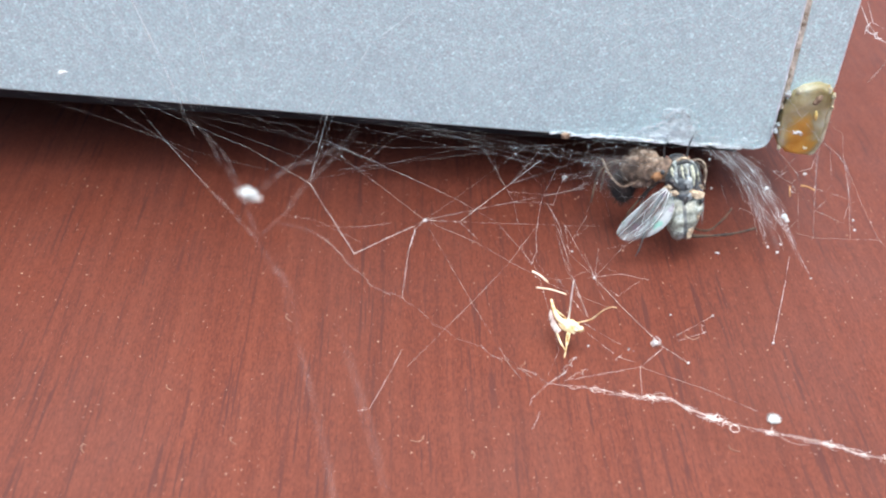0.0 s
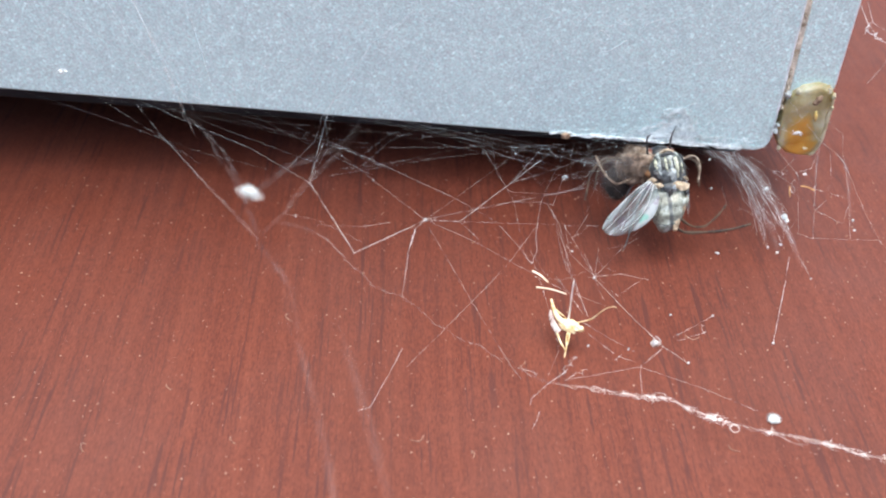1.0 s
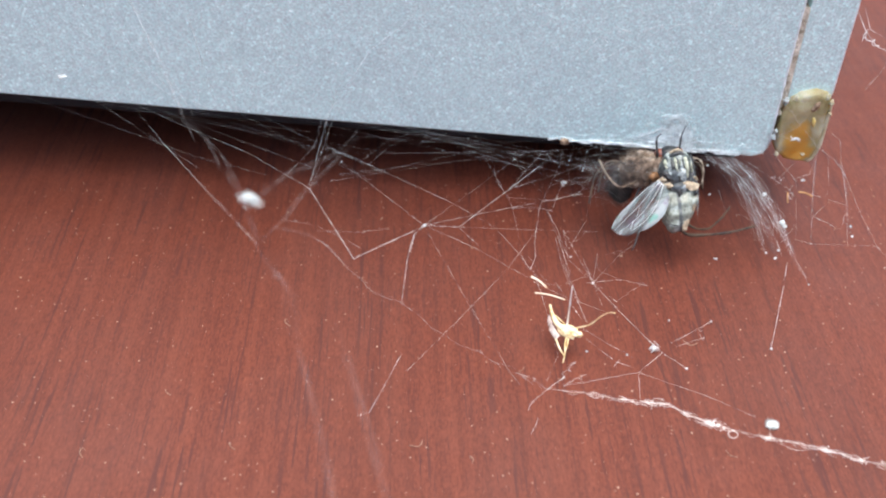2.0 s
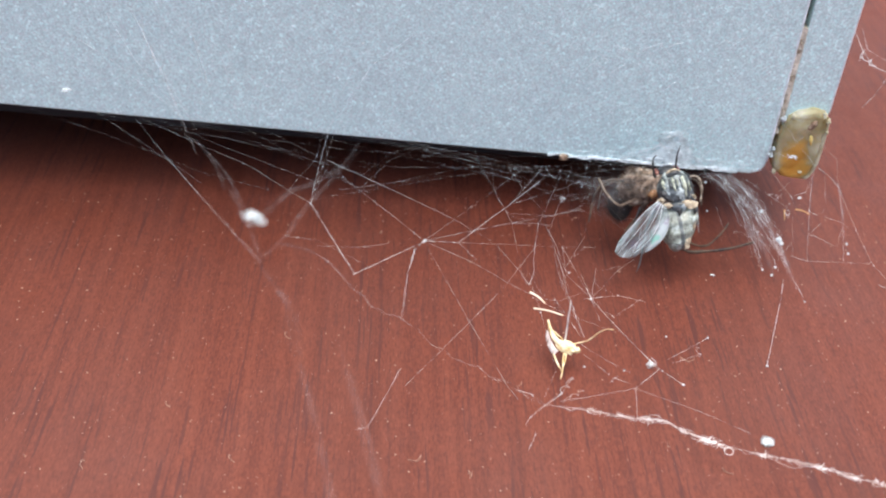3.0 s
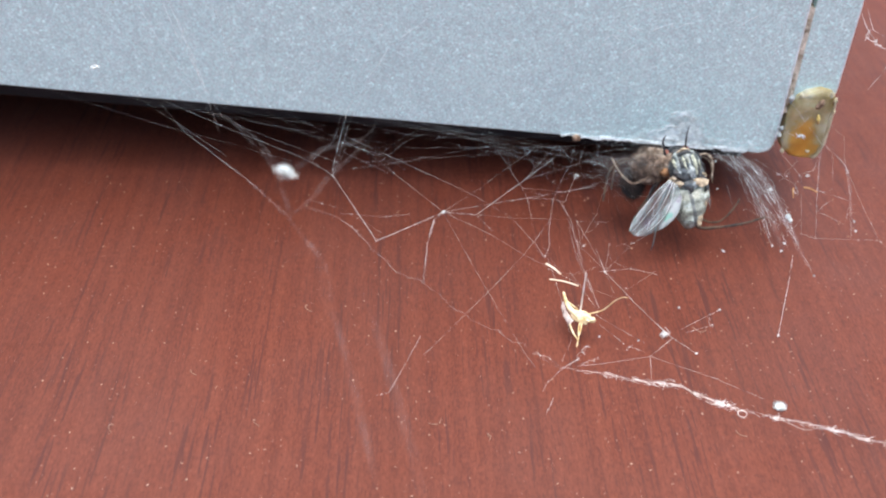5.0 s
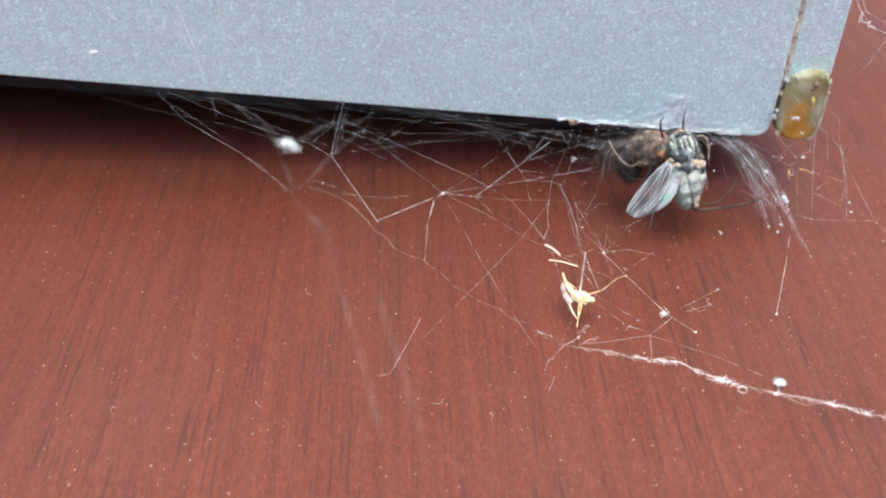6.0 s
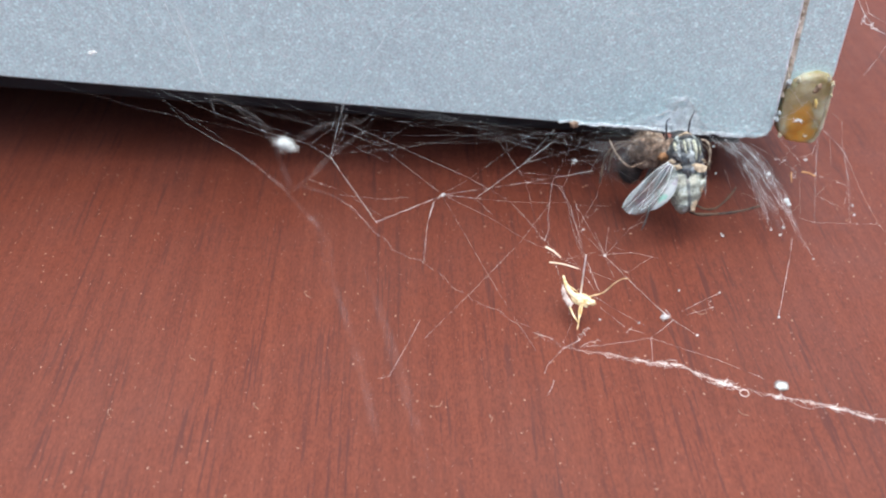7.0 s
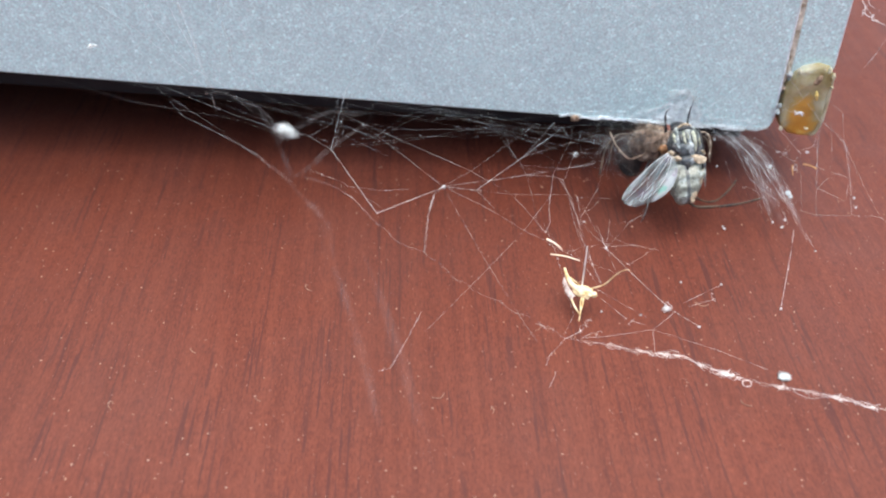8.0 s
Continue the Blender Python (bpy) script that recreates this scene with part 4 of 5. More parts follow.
strand(0.016, (29.26, 69.94, 4.97), (30.62, 70.86, 6.00))
strand(0.014, (23.73, 68.17, 5.00), (24.57, 67.64, 3.00))
strand(0.016, (28.83, 69.45, 4.60), (29.79, 69.96, 5.20))
strand(0.016, (25.17, 72.89, 5.11), (25.80, 70.15, 4.90), (27.64, 68.19, 3.50), (27.63, 66.55, 2.10), wobble=0.07)
strand(0.029, (25.28, 72.88, 5.10), (25.98, 70.56, 4.90), (27.59, 68.57, 3.50), (28.88, 66.94, 2.10), wobble=0.07)
strand(0.023, (27.02, 72.78, 4.88), (26.89, 69.78, 4.90), (28.50, 67.83, 3.50), (29.14, 66.21, 2.10), (29.98, 64.62, 0.66), wobble=0.07)
strand(0.023, (26.76, 68.75, 4.90), (28.44, 66.85, 3.50), (28.18, 65.24, 2.10), wobble=0.07)
strand(0.019, (25.26, 72.88, 5.10), (25.14, 69.10, 4.90), (27.02, 67.18, 3.50), (26.39, 65.56, 2.10), wobble=0.07)
strand(0.029, (25.01, 72.90, 5.13), (25.24, 69.80, 4.90), (25.91, 67.83, 3.50), (28.41, 66.25, 2.10), (29.16, 64.67, 0.68), wobble=0.07)
strand(0.022, (27.30, 69.65, 4.90), (27.85, 67.68, 3.50), (28.82, 66.08, 2.10), wobble=0.07)
strand(0.020, (26.47, 72.28, 3.55), (26.76, 71.30, 3.35), (27.28, 72.53, 3.15), wobble=0.15)
strand(0.020, (27.34, 70.29, 3.01), (28.13, 71.33, 2.81), (28.21, 69.36, 2.61), wobble=0.15)
strand(0.020, (29.41, 72.08, 3.48), (29.89, 72.47, 3.28), (30.91, 72.41, 3.08), wobble=0.15)
strand(0.020, (27.30, 71.91, 3.45), (27.92, 72.62, 3.25), (28.33, 70.51, 3.05), wobble=0.15)
strand(0.020, (26.68, 70.81, 3.16), (27.36, 71.33, 2.96), (27.64, 71.22, 2.76), wobble=0.15)
strand(0.020, (29.16, 66.64, 1.98), (29.34, 65.78, 1.78), (30.94, 67.82, 1.58), wobble=0.15)
strand(0.020, (27.37, 72.25, 3.53), (27.96, 72.75, 3.33), (29.26, 74.36, 3.13), wobble=0.15)
strand(0.020, (25.70, 68.00, 2.39), (26.10, 68.44, 2.19), (26.87, 67.96, 1.99), wobble=0.15)
strand(0.020, (27.66, 67.82, 2.33), (28.19, 68.46, 2.13), (28.40, 66.60, 1.93), wobble=0.15)
strand(0.020, (28.22, 67.36, 2.19), (28.60, 67.84, 1.99), (28.97, 67.29, 1.79), wobble=0.15)
strand(0.020, (26.91, 72.24, 3.53), (27.37, 71.50, 3.33), (27.50, 72.28, 3.13), wobble=0.15)
strand(0.020, (26.91, 70.58, 3.09), (27.18, 70.49, 2.89), (28.31, 71.16, 2.69), wobble=0.15)
strand(0.020, (29.24, 68.81, 2.60), (29.72, 69.10, 2.40), (30.05, 68.03, 2.20), wobble=0.15)
strand(0.048, (34.72, 76.00, 17.71), (35.24, 75.00, 16.69), (36.14, 74.00, 15.66), (37.42, 74.00, 15.14))
strand(0.034, (35.17, 76.00, 18.12), (35.67, 75.00, 16.69), (37.11, 74.00, 16.18))
strand(0.034, (38.17, 75.00, 14.05), (38.09, 76.00, 11.84), (38.30, 78.00, 9.17))
strand(0.050, (-10.66, 75.04, 7.54), (-9.05, 74.64, 10.09), (-7.19, 74.83, 12.93), (-5.90, 74.93, 14.87), (-4.83, 74.87, 15.38))
strand(0.045, (-5.90, 74.93, 14.87), (-2.28, 74.72, 17.84))
strand(0.040, (-9.75, 74.98, 7.49), (-6.93, 74.82, 13.16))
strand(0.035, (-24.94, 73.19, 20.07), (-24.07, 73.14, 16.62), (-22.57, 73.05, 12.44), (-21.42, 72.98, 9.12))
strand(0.035, (-27.52, 74.35, 19.50), (-26.04, 74.26, 15.49), (-23.64, 74.62, 10.95), (-20.39, 75.82, 7.94))
strand(0.030, (-32.47, 76.53, 16.90), (-28.64, 76.02, 14.26), (-24.03, 75.54, 9.81), (-22.92, 75.97, 8.07))
strand(0.030, (-21.81, 75.91, 8.01), (-20.95, 75.66, 13.11), (-20.12, 75.79, 17.28))
strand(0.030, (-18.37, 75.70, 7.83), (-18.52, 75.61, 12.04), (-19.05, 75.72, 15.23))
strand(0.035, (29.66, 72.90, 10.34), (30.45, 72.80, 8.86), (32.78, 72.90, 6.87))
strand(0.030, (29.12, 72.90, 7.69), (30.43, 72.80, 8.98))
strand(0.020, (32.10, 73.00, 11.12), (33.59, 73.00, 8.27), (33.54, 73.00, 5.90))
strand(0.012, (-5.96, 55.73, 9.00), (-8.72, 53.40, 13.00), (-10.35, 50.25, 16.00))
strand(0.014, (-3.92, 57.04, 9.80), (-5.82, 55.11, 11.00), (-8.66, 52.78, 13.00))
strand(0.014, (8.14, 65.28, 7.00), (7.37, 72.25, 3.66), (6.09, 73.33, 5.23))
strand(0.016, (8.97, 60.68, 6.00), (9.64, 58.90, 4.00), (11.20, 55.22, 2.00))
strand(0.014, (7.15, 57.01, 4.50), (9.43, 56.38, 3.60), (13.07, 56.16, 2.00))
strand(0.021, (12.13, 59.10, 2.50), (14.52, 61.55, 3.50), (16.62, 65.00, 1.82))
strand(0.021, (12.56, 60.96, 4.00), (12.13, 59.10, 2.50))
strand(0.012, (11.78, 63.46, 5.50), (10.25, 61.08, 4.50))
strand(0.012, (12.65, 62.62, 5.00), (9.71, 61.39, 6.00))
strand(0.05, (-6.97, 74.97, 15.73), (-8.47, 75.06, 12.65), (-10.05, 75.15, 8.23), (-10.39, 71.50, 7.97), (-10.49, 64.00, 8.96))
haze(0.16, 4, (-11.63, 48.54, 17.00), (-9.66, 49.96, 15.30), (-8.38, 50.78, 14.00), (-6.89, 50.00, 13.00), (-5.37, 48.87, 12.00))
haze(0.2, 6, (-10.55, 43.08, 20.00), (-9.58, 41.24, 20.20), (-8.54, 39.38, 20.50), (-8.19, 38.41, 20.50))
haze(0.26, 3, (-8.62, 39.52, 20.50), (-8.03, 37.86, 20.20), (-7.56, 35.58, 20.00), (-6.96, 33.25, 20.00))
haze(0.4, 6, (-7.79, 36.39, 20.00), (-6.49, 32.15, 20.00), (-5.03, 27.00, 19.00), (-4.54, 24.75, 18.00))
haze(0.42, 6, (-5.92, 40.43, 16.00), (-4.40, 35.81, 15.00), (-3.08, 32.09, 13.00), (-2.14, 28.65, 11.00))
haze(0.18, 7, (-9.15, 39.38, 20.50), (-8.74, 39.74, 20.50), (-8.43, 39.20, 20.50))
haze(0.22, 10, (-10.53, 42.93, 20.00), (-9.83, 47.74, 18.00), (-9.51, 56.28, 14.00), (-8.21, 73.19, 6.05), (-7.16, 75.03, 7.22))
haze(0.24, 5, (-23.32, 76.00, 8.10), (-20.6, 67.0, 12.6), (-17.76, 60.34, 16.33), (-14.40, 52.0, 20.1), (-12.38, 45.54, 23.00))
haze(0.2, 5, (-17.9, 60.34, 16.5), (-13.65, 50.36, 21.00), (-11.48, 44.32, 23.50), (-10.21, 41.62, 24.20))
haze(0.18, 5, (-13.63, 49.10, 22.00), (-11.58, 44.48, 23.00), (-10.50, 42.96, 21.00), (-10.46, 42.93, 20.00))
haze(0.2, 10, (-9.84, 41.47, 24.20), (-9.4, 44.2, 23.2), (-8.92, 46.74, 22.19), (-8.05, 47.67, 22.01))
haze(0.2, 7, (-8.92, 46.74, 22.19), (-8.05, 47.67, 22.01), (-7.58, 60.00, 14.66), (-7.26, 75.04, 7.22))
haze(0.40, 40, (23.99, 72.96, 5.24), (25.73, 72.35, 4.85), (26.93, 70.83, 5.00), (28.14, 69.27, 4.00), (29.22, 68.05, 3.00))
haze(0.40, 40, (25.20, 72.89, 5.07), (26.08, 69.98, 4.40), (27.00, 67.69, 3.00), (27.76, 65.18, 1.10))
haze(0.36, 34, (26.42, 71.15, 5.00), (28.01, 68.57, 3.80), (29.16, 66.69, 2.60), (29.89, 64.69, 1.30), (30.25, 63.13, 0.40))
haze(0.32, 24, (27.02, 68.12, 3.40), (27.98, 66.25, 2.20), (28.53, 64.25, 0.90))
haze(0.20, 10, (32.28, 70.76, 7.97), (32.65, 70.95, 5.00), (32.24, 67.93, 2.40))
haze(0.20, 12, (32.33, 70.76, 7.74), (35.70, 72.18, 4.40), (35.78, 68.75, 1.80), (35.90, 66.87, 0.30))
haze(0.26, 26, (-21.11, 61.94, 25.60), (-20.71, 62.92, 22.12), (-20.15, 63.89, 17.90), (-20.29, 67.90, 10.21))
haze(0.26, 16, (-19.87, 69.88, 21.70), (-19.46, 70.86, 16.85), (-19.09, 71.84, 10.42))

# the fan by the corner: it starts all along the edge and runs down to the wood
rnd = random.Random(77)
for i in range(16):
    u = rnd.random()
    top = Vector((23.0 + 3.6 * u, 72.9, 5.3 - 0.15 * u))
    mid = Vector((25.9 + 2.4 * u + rnd.gauss(0, 0.3), 69.9 + 0.4 * u, 4.2 + rnd.gauss(0, 0.2)))
    low = Vector((27.3 + 2.6 * u + rnd.gauss(0, 0.4), 66.0 + rnd.uniform(-1.4, 1.2), 1.7 + rnd.uniform(-0.8, 0.8)))
    strand(rnd.uniform(0.02, 0.034), top, mid, low, wobble=0.14, beads=16)
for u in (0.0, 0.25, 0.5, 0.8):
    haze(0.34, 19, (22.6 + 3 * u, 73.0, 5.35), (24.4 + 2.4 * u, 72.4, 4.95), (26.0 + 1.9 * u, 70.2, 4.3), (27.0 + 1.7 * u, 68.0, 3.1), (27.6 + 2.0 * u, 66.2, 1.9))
for a, b, c in (((28.87, 72.2, 7.57), (30.41, 71.9, 9.08), (31.2, 72.2, 9.7)), ((29.2, 72.2, 11.09), (31.0, 71.8, 9.0), (33.0, 72.3, 6.7)), ((29.0, 72.2, 8.1), (30.0, 71.8, 7.9), (31.2, 72.0, 7.5))):
    strand(0.05, a, b, c, wobble=0.12, beads=8)
# loops and kinks of slack thread
def slack(radius, start, end, loops, size, seed):
    r, a, b = random.Random(seed), Vector(start), Vector(end)
    pts = [a.lerp(b, k / (loops * 4)) + size * Vector((math.cos(1.6 * k + seed), 0.5 * math.sin(1.1 * k), math.sin(1.6 * k + seed))) * r.uniform(0.5, 1) for k in range(1, loops * 4)]
    strand(radius, a, *pts, b, wobble=0.11)


slack(0.030, (-2.02, 56.26, 9.90), (-2.37, 53.92, 10.00), 2, 0.12, 3)
slack(0.030, (-2.12, 73.83, 5.80), (0.40, 74.38, 6.70), 3, 0.14, 5)
slack(0.07, (35.39, 75.00, 16.17), (36.33, 74.00, 15.66), 2, 0.35, 7)
slack(0.05, (35.52, 75.00, 16.69), (35.25, 75.00, 15.64), 2, 0.20, 9)
slack(0.030, (28.76, 72.87, 7.77), (28.68, 72.88, 6.28), 3, 0.14, 13)
slack(0.030, (29.38, 73.24, 18.36), (30.07, 73.20, 17.38), 3, 0.18, 15)
slack(0.045, (9.98, 51.38, 1.50), (8.14, 47.08, 4.00), 3, 0.20, 17)
slack(0.036, (10.78, 50.53, 1.00), (8.60, 47.32, 3.50), 3, 0.16, 19)
slack(0.020, (13.64, 52.57, 0.50), (13.03, 51.86, 0.50), 2, 0.14, 21)
slack(0.020, (20.39, 56.00, 0.30), (20.63, 54.94, 0.30), 2, 0.16, 23)
slack(0.030, (30.28, 69.20, 4.80), (30.00, 68.22, 4.20), 2, 0.15, 25)
# silk spread over the casing's face by its corner
for i in range(70):
    x = WEB_RANDOM.gauss(20.8, 2.3)
    z = under_edge(x) + 0.2 + 3.4 * math.exp(-(((x - 20.6) / 2.4) ** 2)) * WEB_RANDOM.random()
    a, b, c = [on_face(x + WEB_RANDOM.uniform(-1.3, 1.3) * k, max(under_edge(x) + 0.15, z + WEB_RANDOM.uniform(-0.8, 0.8) * k), -0.03 - 0.02 * k) for k in (0, 1, 0.9)]
    strand(WEB_RANDOM.uniform(0.02, 0.06), a, b, c, mat=SILK_DENSE, wobble=0.08)
bm = bmesh.new()
for i in range(150):
    x = WEB_RANDOM.gauss(20.9, 2.2)
    z = under_edge(x) + 0.1 + abs(WEB_RANDOM.gauss(0, 1.5)) * math.exp(-(((x - 20.6) / 3.2) ** 2))
    tube(bm, smooth_line([on_face(x + WEB_RANDOM.uniform(-0.7, 0.7) * k, z + WEB_RANDOM.uniform(-0.35, 0.45) * k, -0.02 - 0.02 * k) for k in (0, 1, 2)], 3), WEB_RANDOM.uniform(0.008, 0.016), 3)
tagged(part("silk_patch", bm, SILK_DENSE, WEB), "white film of fine silk on the paint", kind="stuff")
rnd, bm = random.Random(61), bmesh.new()
for i in range(150):
    a = rnd.uniform(0, 2 * math.pi)
    cx, cz = 20.75 + rnd.gauss(0.95, 0.28) * math.cos(a), 7.9 + rnd.gauss(1.0, 0.3) * math.sin(a)
    if cz < under_edge(cx) + 0.1:
        continue
    r, turn = rnd.uniform(0.08, 0.4), rnd.uniform(0, 6.28)
    tube(bm, smooth_line([on_face(cx + r * math.cos(turn + k), cz + r * math.sin(turn + 1.1 * k), -0.02 - 0.015 * (k % 2)) for k in range(4)], 3), rnd.uniform(0.012, 0.028), 4)
for i in range(170):
    x = rnd.choice((rnd.uniform(10, 29), rnd.gauss(20.5, 3.5), rnd.gauss(25.5, 1.5)))
    z = under_edge(x) + rnd.choice((rnd.uniform(-0.1, 0.25), rnd.uniform(0.1, 1.0)))
    if x < 27.6:
        tube(bm, smooth_line([on_face(x + rnd.uniform(0.1, 0.6) * k, z + rnd.uniform(-0.12, 0.14) * k, -0.02 - 0.02 * (k % 2)) for k in range(3)], 3), rnd.uniform(0.012, 0.024), 4)
tagged(part("silk_lace", bm, SILK_DENSE, WEB), "lacy white silk stuck to the paint", kind="stuff")
# its brightest threads: an arc above, and two arms that run down to the edge
rnd = random.Random(29)
for arm in (((19.25, 8.83), (19.8, 9.15), (20.68, 9.14), (21.38, 8.47)), ((19.5, 8.7), (20.3, 8.95), (21.0, 8.7), (21.3, 8.3)), ((19.25, 8.83), (19.14, 7.93), (18.3, 7.3), (17.53, 6.93)), ((19.1, 7.9), (20.44, 7.58), (21.0, 7.1), (21.36, 6.54)), ((17.5, 6.9), (18.6, 6.4), (20.2, 6.1), (22.5, 5.8))):
    for k in range(6):
        strand(rnd.uniform(0.08, 0.17), *[on_face(x + rnd.gauss(0, 0.13), z + rnd.gauss(0, 0.13), -0.03) for x, z in arm], mat=SILK_DENSE, wobble=0.16, beads=12)
# the thin film that the lace rims
bm, cols, rows = bmesh.new(), 28, 10
grid = []
for i in range(cols + 1):
    x = 17.6 + 7.2 * i / cols
    top = 0.35 + 2.9 * math.exp(-(((x - 20.7) / 1.5) ** 2)) + 0.35 * noise.noise(Vector((x * 1.3, 0, 0)))
    grid.append([bm.verts.new(on_face(x, under_edge(x) + 0.05 + max(0.2, top) * j / rows, -0.012 - 0.012 * abs(noise.noise(Vector((x * 0.9, j * 0.4, 1)))))) for j in range(rows + 1)])
for a, b in zip(grid, grid[1:]):
    for j in range(rows):
        bm.faces.new((a[j], b[j], b[j + 1], a[j + 1]))
part("silk_film", bm, SILK_FILM, WEB, "milky film of silk on the paint")
# threads along the lower edge
for i in range(9):
    x = WEB_RANDOM.uniform(9, 21)
    d = WEB_RANDOM.uniform(3, 7)
    strand(WEB_RANDOM.uniform(0.008, 0.018), on_face(x, under_edge(x) + 0.1, -0.1), on_face(x + d * 0.5, under_edge(x + d * 0.5) - WEB_RANDOM.uniform(0, 0.7), -0.6), on_face(x + d, under_edge(x + d) + 0.1, -0.1))
# white bands of silk along the edge
for x0, x1 in ((9.5, 15.5), (13, 19), (16.5, 23.5), (20, 26.5)):
    xs = [x0 + (x1 - x0) * k / 7 for k in range(8)]
    for k in range(3):
        strand(0.22, *[on_face(x, under_edge(x) + WEB_RANDOM.uniform(-0.1, 0.22), -0.1) for x in xs], mat=SILK_DENSE, wobble=0.12, beads=14)
# single threads on the paint
for i in range(30):
    x, z = WEB_RANDOM.uniform(6, 27.5), WEB_RANDOM.uniform(8, 21)
    strand(0.04, on_face(x, z, -0.06), on_face(x + 0.6, z + WEB_RANDOM.uniform(0.2, 0.8), -0.12), on_face(x + WEB_RANDOM.uniform(0.9, 2), z + WEB_RANDOM.uniform(-0.4, 1.6), -0.05))
# a thin veil before the spider and the fly's sides
rnd = random.Random(43)
for i in range(20):
    a = Vector((rnd.uniform(9, 15.5), rnd.uniform(67, 71.5), rnd.uniform(3.4, 7.4)))
    b = a + Vector((rnd.uniform(1.0, 4.0), rnd.uniform(-1.2, 1.2), rnd.uniform(-1.2, 0.9)))
    strand(rnd.uniform(0.006, 0.013), a, b, b + Vector((rnd.uniform(-0.6, 3.4), rnd.uniform(-1.5, 1.0), rnd.uniform(-1.6, 0.9))), beads=1)
for i in range(5):
    x = rnd.uniform(11.5, 17.5)
    b = Vector((x + rnd.uniform(-1.6, 1.6), rnd.uniform(67.5, 70), rnd.uniform(3.0, 6.5)))
    strand(rnd.uniform(0.006, 0.012), on_face(x, under_edge(x) + 0.05, -0.2), b, b + Vector((rnd.uniform(-2.2, 2.2), rnd.uniform(-3, -0.5), rnd.uniform(-2.5, -0.4))), beads=1)
# Wide faint bands, added to soften the spider behind them.
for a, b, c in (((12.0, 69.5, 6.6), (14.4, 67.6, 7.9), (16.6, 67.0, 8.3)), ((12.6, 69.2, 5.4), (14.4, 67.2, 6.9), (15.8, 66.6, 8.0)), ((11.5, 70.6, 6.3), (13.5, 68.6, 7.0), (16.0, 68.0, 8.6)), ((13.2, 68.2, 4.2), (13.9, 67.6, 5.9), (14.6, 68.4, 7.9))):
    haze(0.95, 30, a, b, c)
# fine straight threads in the shade below the edge
for i in range(12):
    x, d = rnd.uniform(-30, 2), rnd.uniform(11, 26)
    a, b = on_face(x, under_edge(x) - 0.1, 0.3), Vector((min(17.0, x + d), rnd.uniform(70.5, 73), rnd.uniform(3.6, 5.6)))
    strand(rnd.uniform(0.013, 0.022), a, a.lerp(b, 0.5) - Vector((0, 0, 0.15)), b, beads=10)
# the tube beside the spider, and loose mesh before it
for i in range(4):
    a = Vector((WEB_RANDOM.uniform(10, 14.5), WEB_RANDOM.uniform(67, 70.5), WEB_RANDOM.uniform(3.6, 7)))
    x = a.x + WEB_RANDOM.uniform(-1, 3)
    strand(WEB_RANDOM.uniform(0.007, 0.013), a, a + Vector((WEB_RANDOM.uniform(-0.8, 0.8), 1.2, WEB_RANDOM.uniform(0.3, 1.2))), on_face(x, under_edge(x), -0.3))
for i in range(8):
    a = Vector((WEB_RANDOM.uniform(8.5, 17), WEB_RANDOM.uniform(58, 66), WEB_RANDOM.uniform(0.3, 2.6)))
    strand(0.010, a, a + Vector((WEB_RANDOM.uniform(-1.6, 1.6), WEB_RANDOM.uniform(-1, 1), WEB_RANDOM.uniform(-0.6, 0.6))), a + Vector((WEB_RANDOM.uniform(-3, 3), WEB_RANDOM.uniform(-2, 2), WEB_RANDOM.uniform(-0.3, 1.6))))


def silk_tuft(x, y, z, r, count, seed, label="small white tuft of silk"):
    """A loose ball of fine fibres round a lumpy core."""
    rnd, bm = random.Random(seed), bmesh.new()
    blob(bm, (x, y, z), (r * 0.55, r * 0.4, r * 0.42), level=3, rough=0.9, seed=seed)
    for _ in range(count):
        a, b, c = [Vector((x, y, z)) + Vector((rnd.gauss(0, 1), rnd.gauss(0, 0.8), rnd.gauss(0, 0.8))).normalized() * r * rnd.uniform(0.7, k) for k in (1.1, 1.3, 1.7)]
        tube(bm, smooth_line((a, b, c), 4), 0.016, 4)
    part("tuft", bm, SILK, WEB, label)


# the soft clump that hangs near
rnd, bm = random.Random(17), bmesh.new()
for _ in range(760):
    s = rnd.gauss(0, 0.18)
    c = Vector((-10.2 + s + rnd.gauss(0, 0.09), 41.65 + rnd.gauss(0, 0.13), 24.22 - 0.5 * s + rnd.gauss(0, 0.12)))
    a, r = rnd.uniform(0, 6.28), rnd.uniform(0.03, 0.1)
    tube(bm, smooth_line([c + r * Vector((math.cos(a + k), math.sin(a + k), 0.4 * math.sin(2 * a + k))) for k in range(4)], 2), 0.016, 3)
part("tuft", bm, SILK, WEB, "soft white clump of silk")
silk_tuft(16.5, 53.95, 0.4, 0.36, 8, 3)
for k, (x, y, z) in enumerate(((21.55, 57, 0.3), (18.69, 52, 0.2), (14.35, 53.5, 0.15), (25.63, 54, 0.3), (30.7, 61.6, 0.2), (22.8, 63, 1.8), (17.84, 56, 1.4), (11.2, 53.5, 0.5), (12.1, 59, 2.6), (10.24, 60, 4.5))):
    silk_tuft(x, y, z, 0.085, 8, 40 + k)
silk_tuft(10.2, 67.13, 6.5, 0.22, 8, 6)
silk_tuft(28.03, 69.01, 4.00, 0.14, 12, 20)
silk_tuft(29.29, 66.73, 2.70, 0.19, 60, 21)
silk_tuft(29.45, 66.45, 2.50, 0.15, 40, 31)
silk_tuft(27.71, 64.70, 1.00, 0.09, 8, 22)
silk_tuft(28.48, 64.25, 0.80, 0.11, 10, 23)
silk_tuft(28.90, 65.02, 1.00, 0.10, 8, 24)
silk_tuft(31.16, 69.37, 5.30, 0.14, 10, 25)
silk_tuft(35.96, 67.97, 1.30, 0.09, 26, 26)
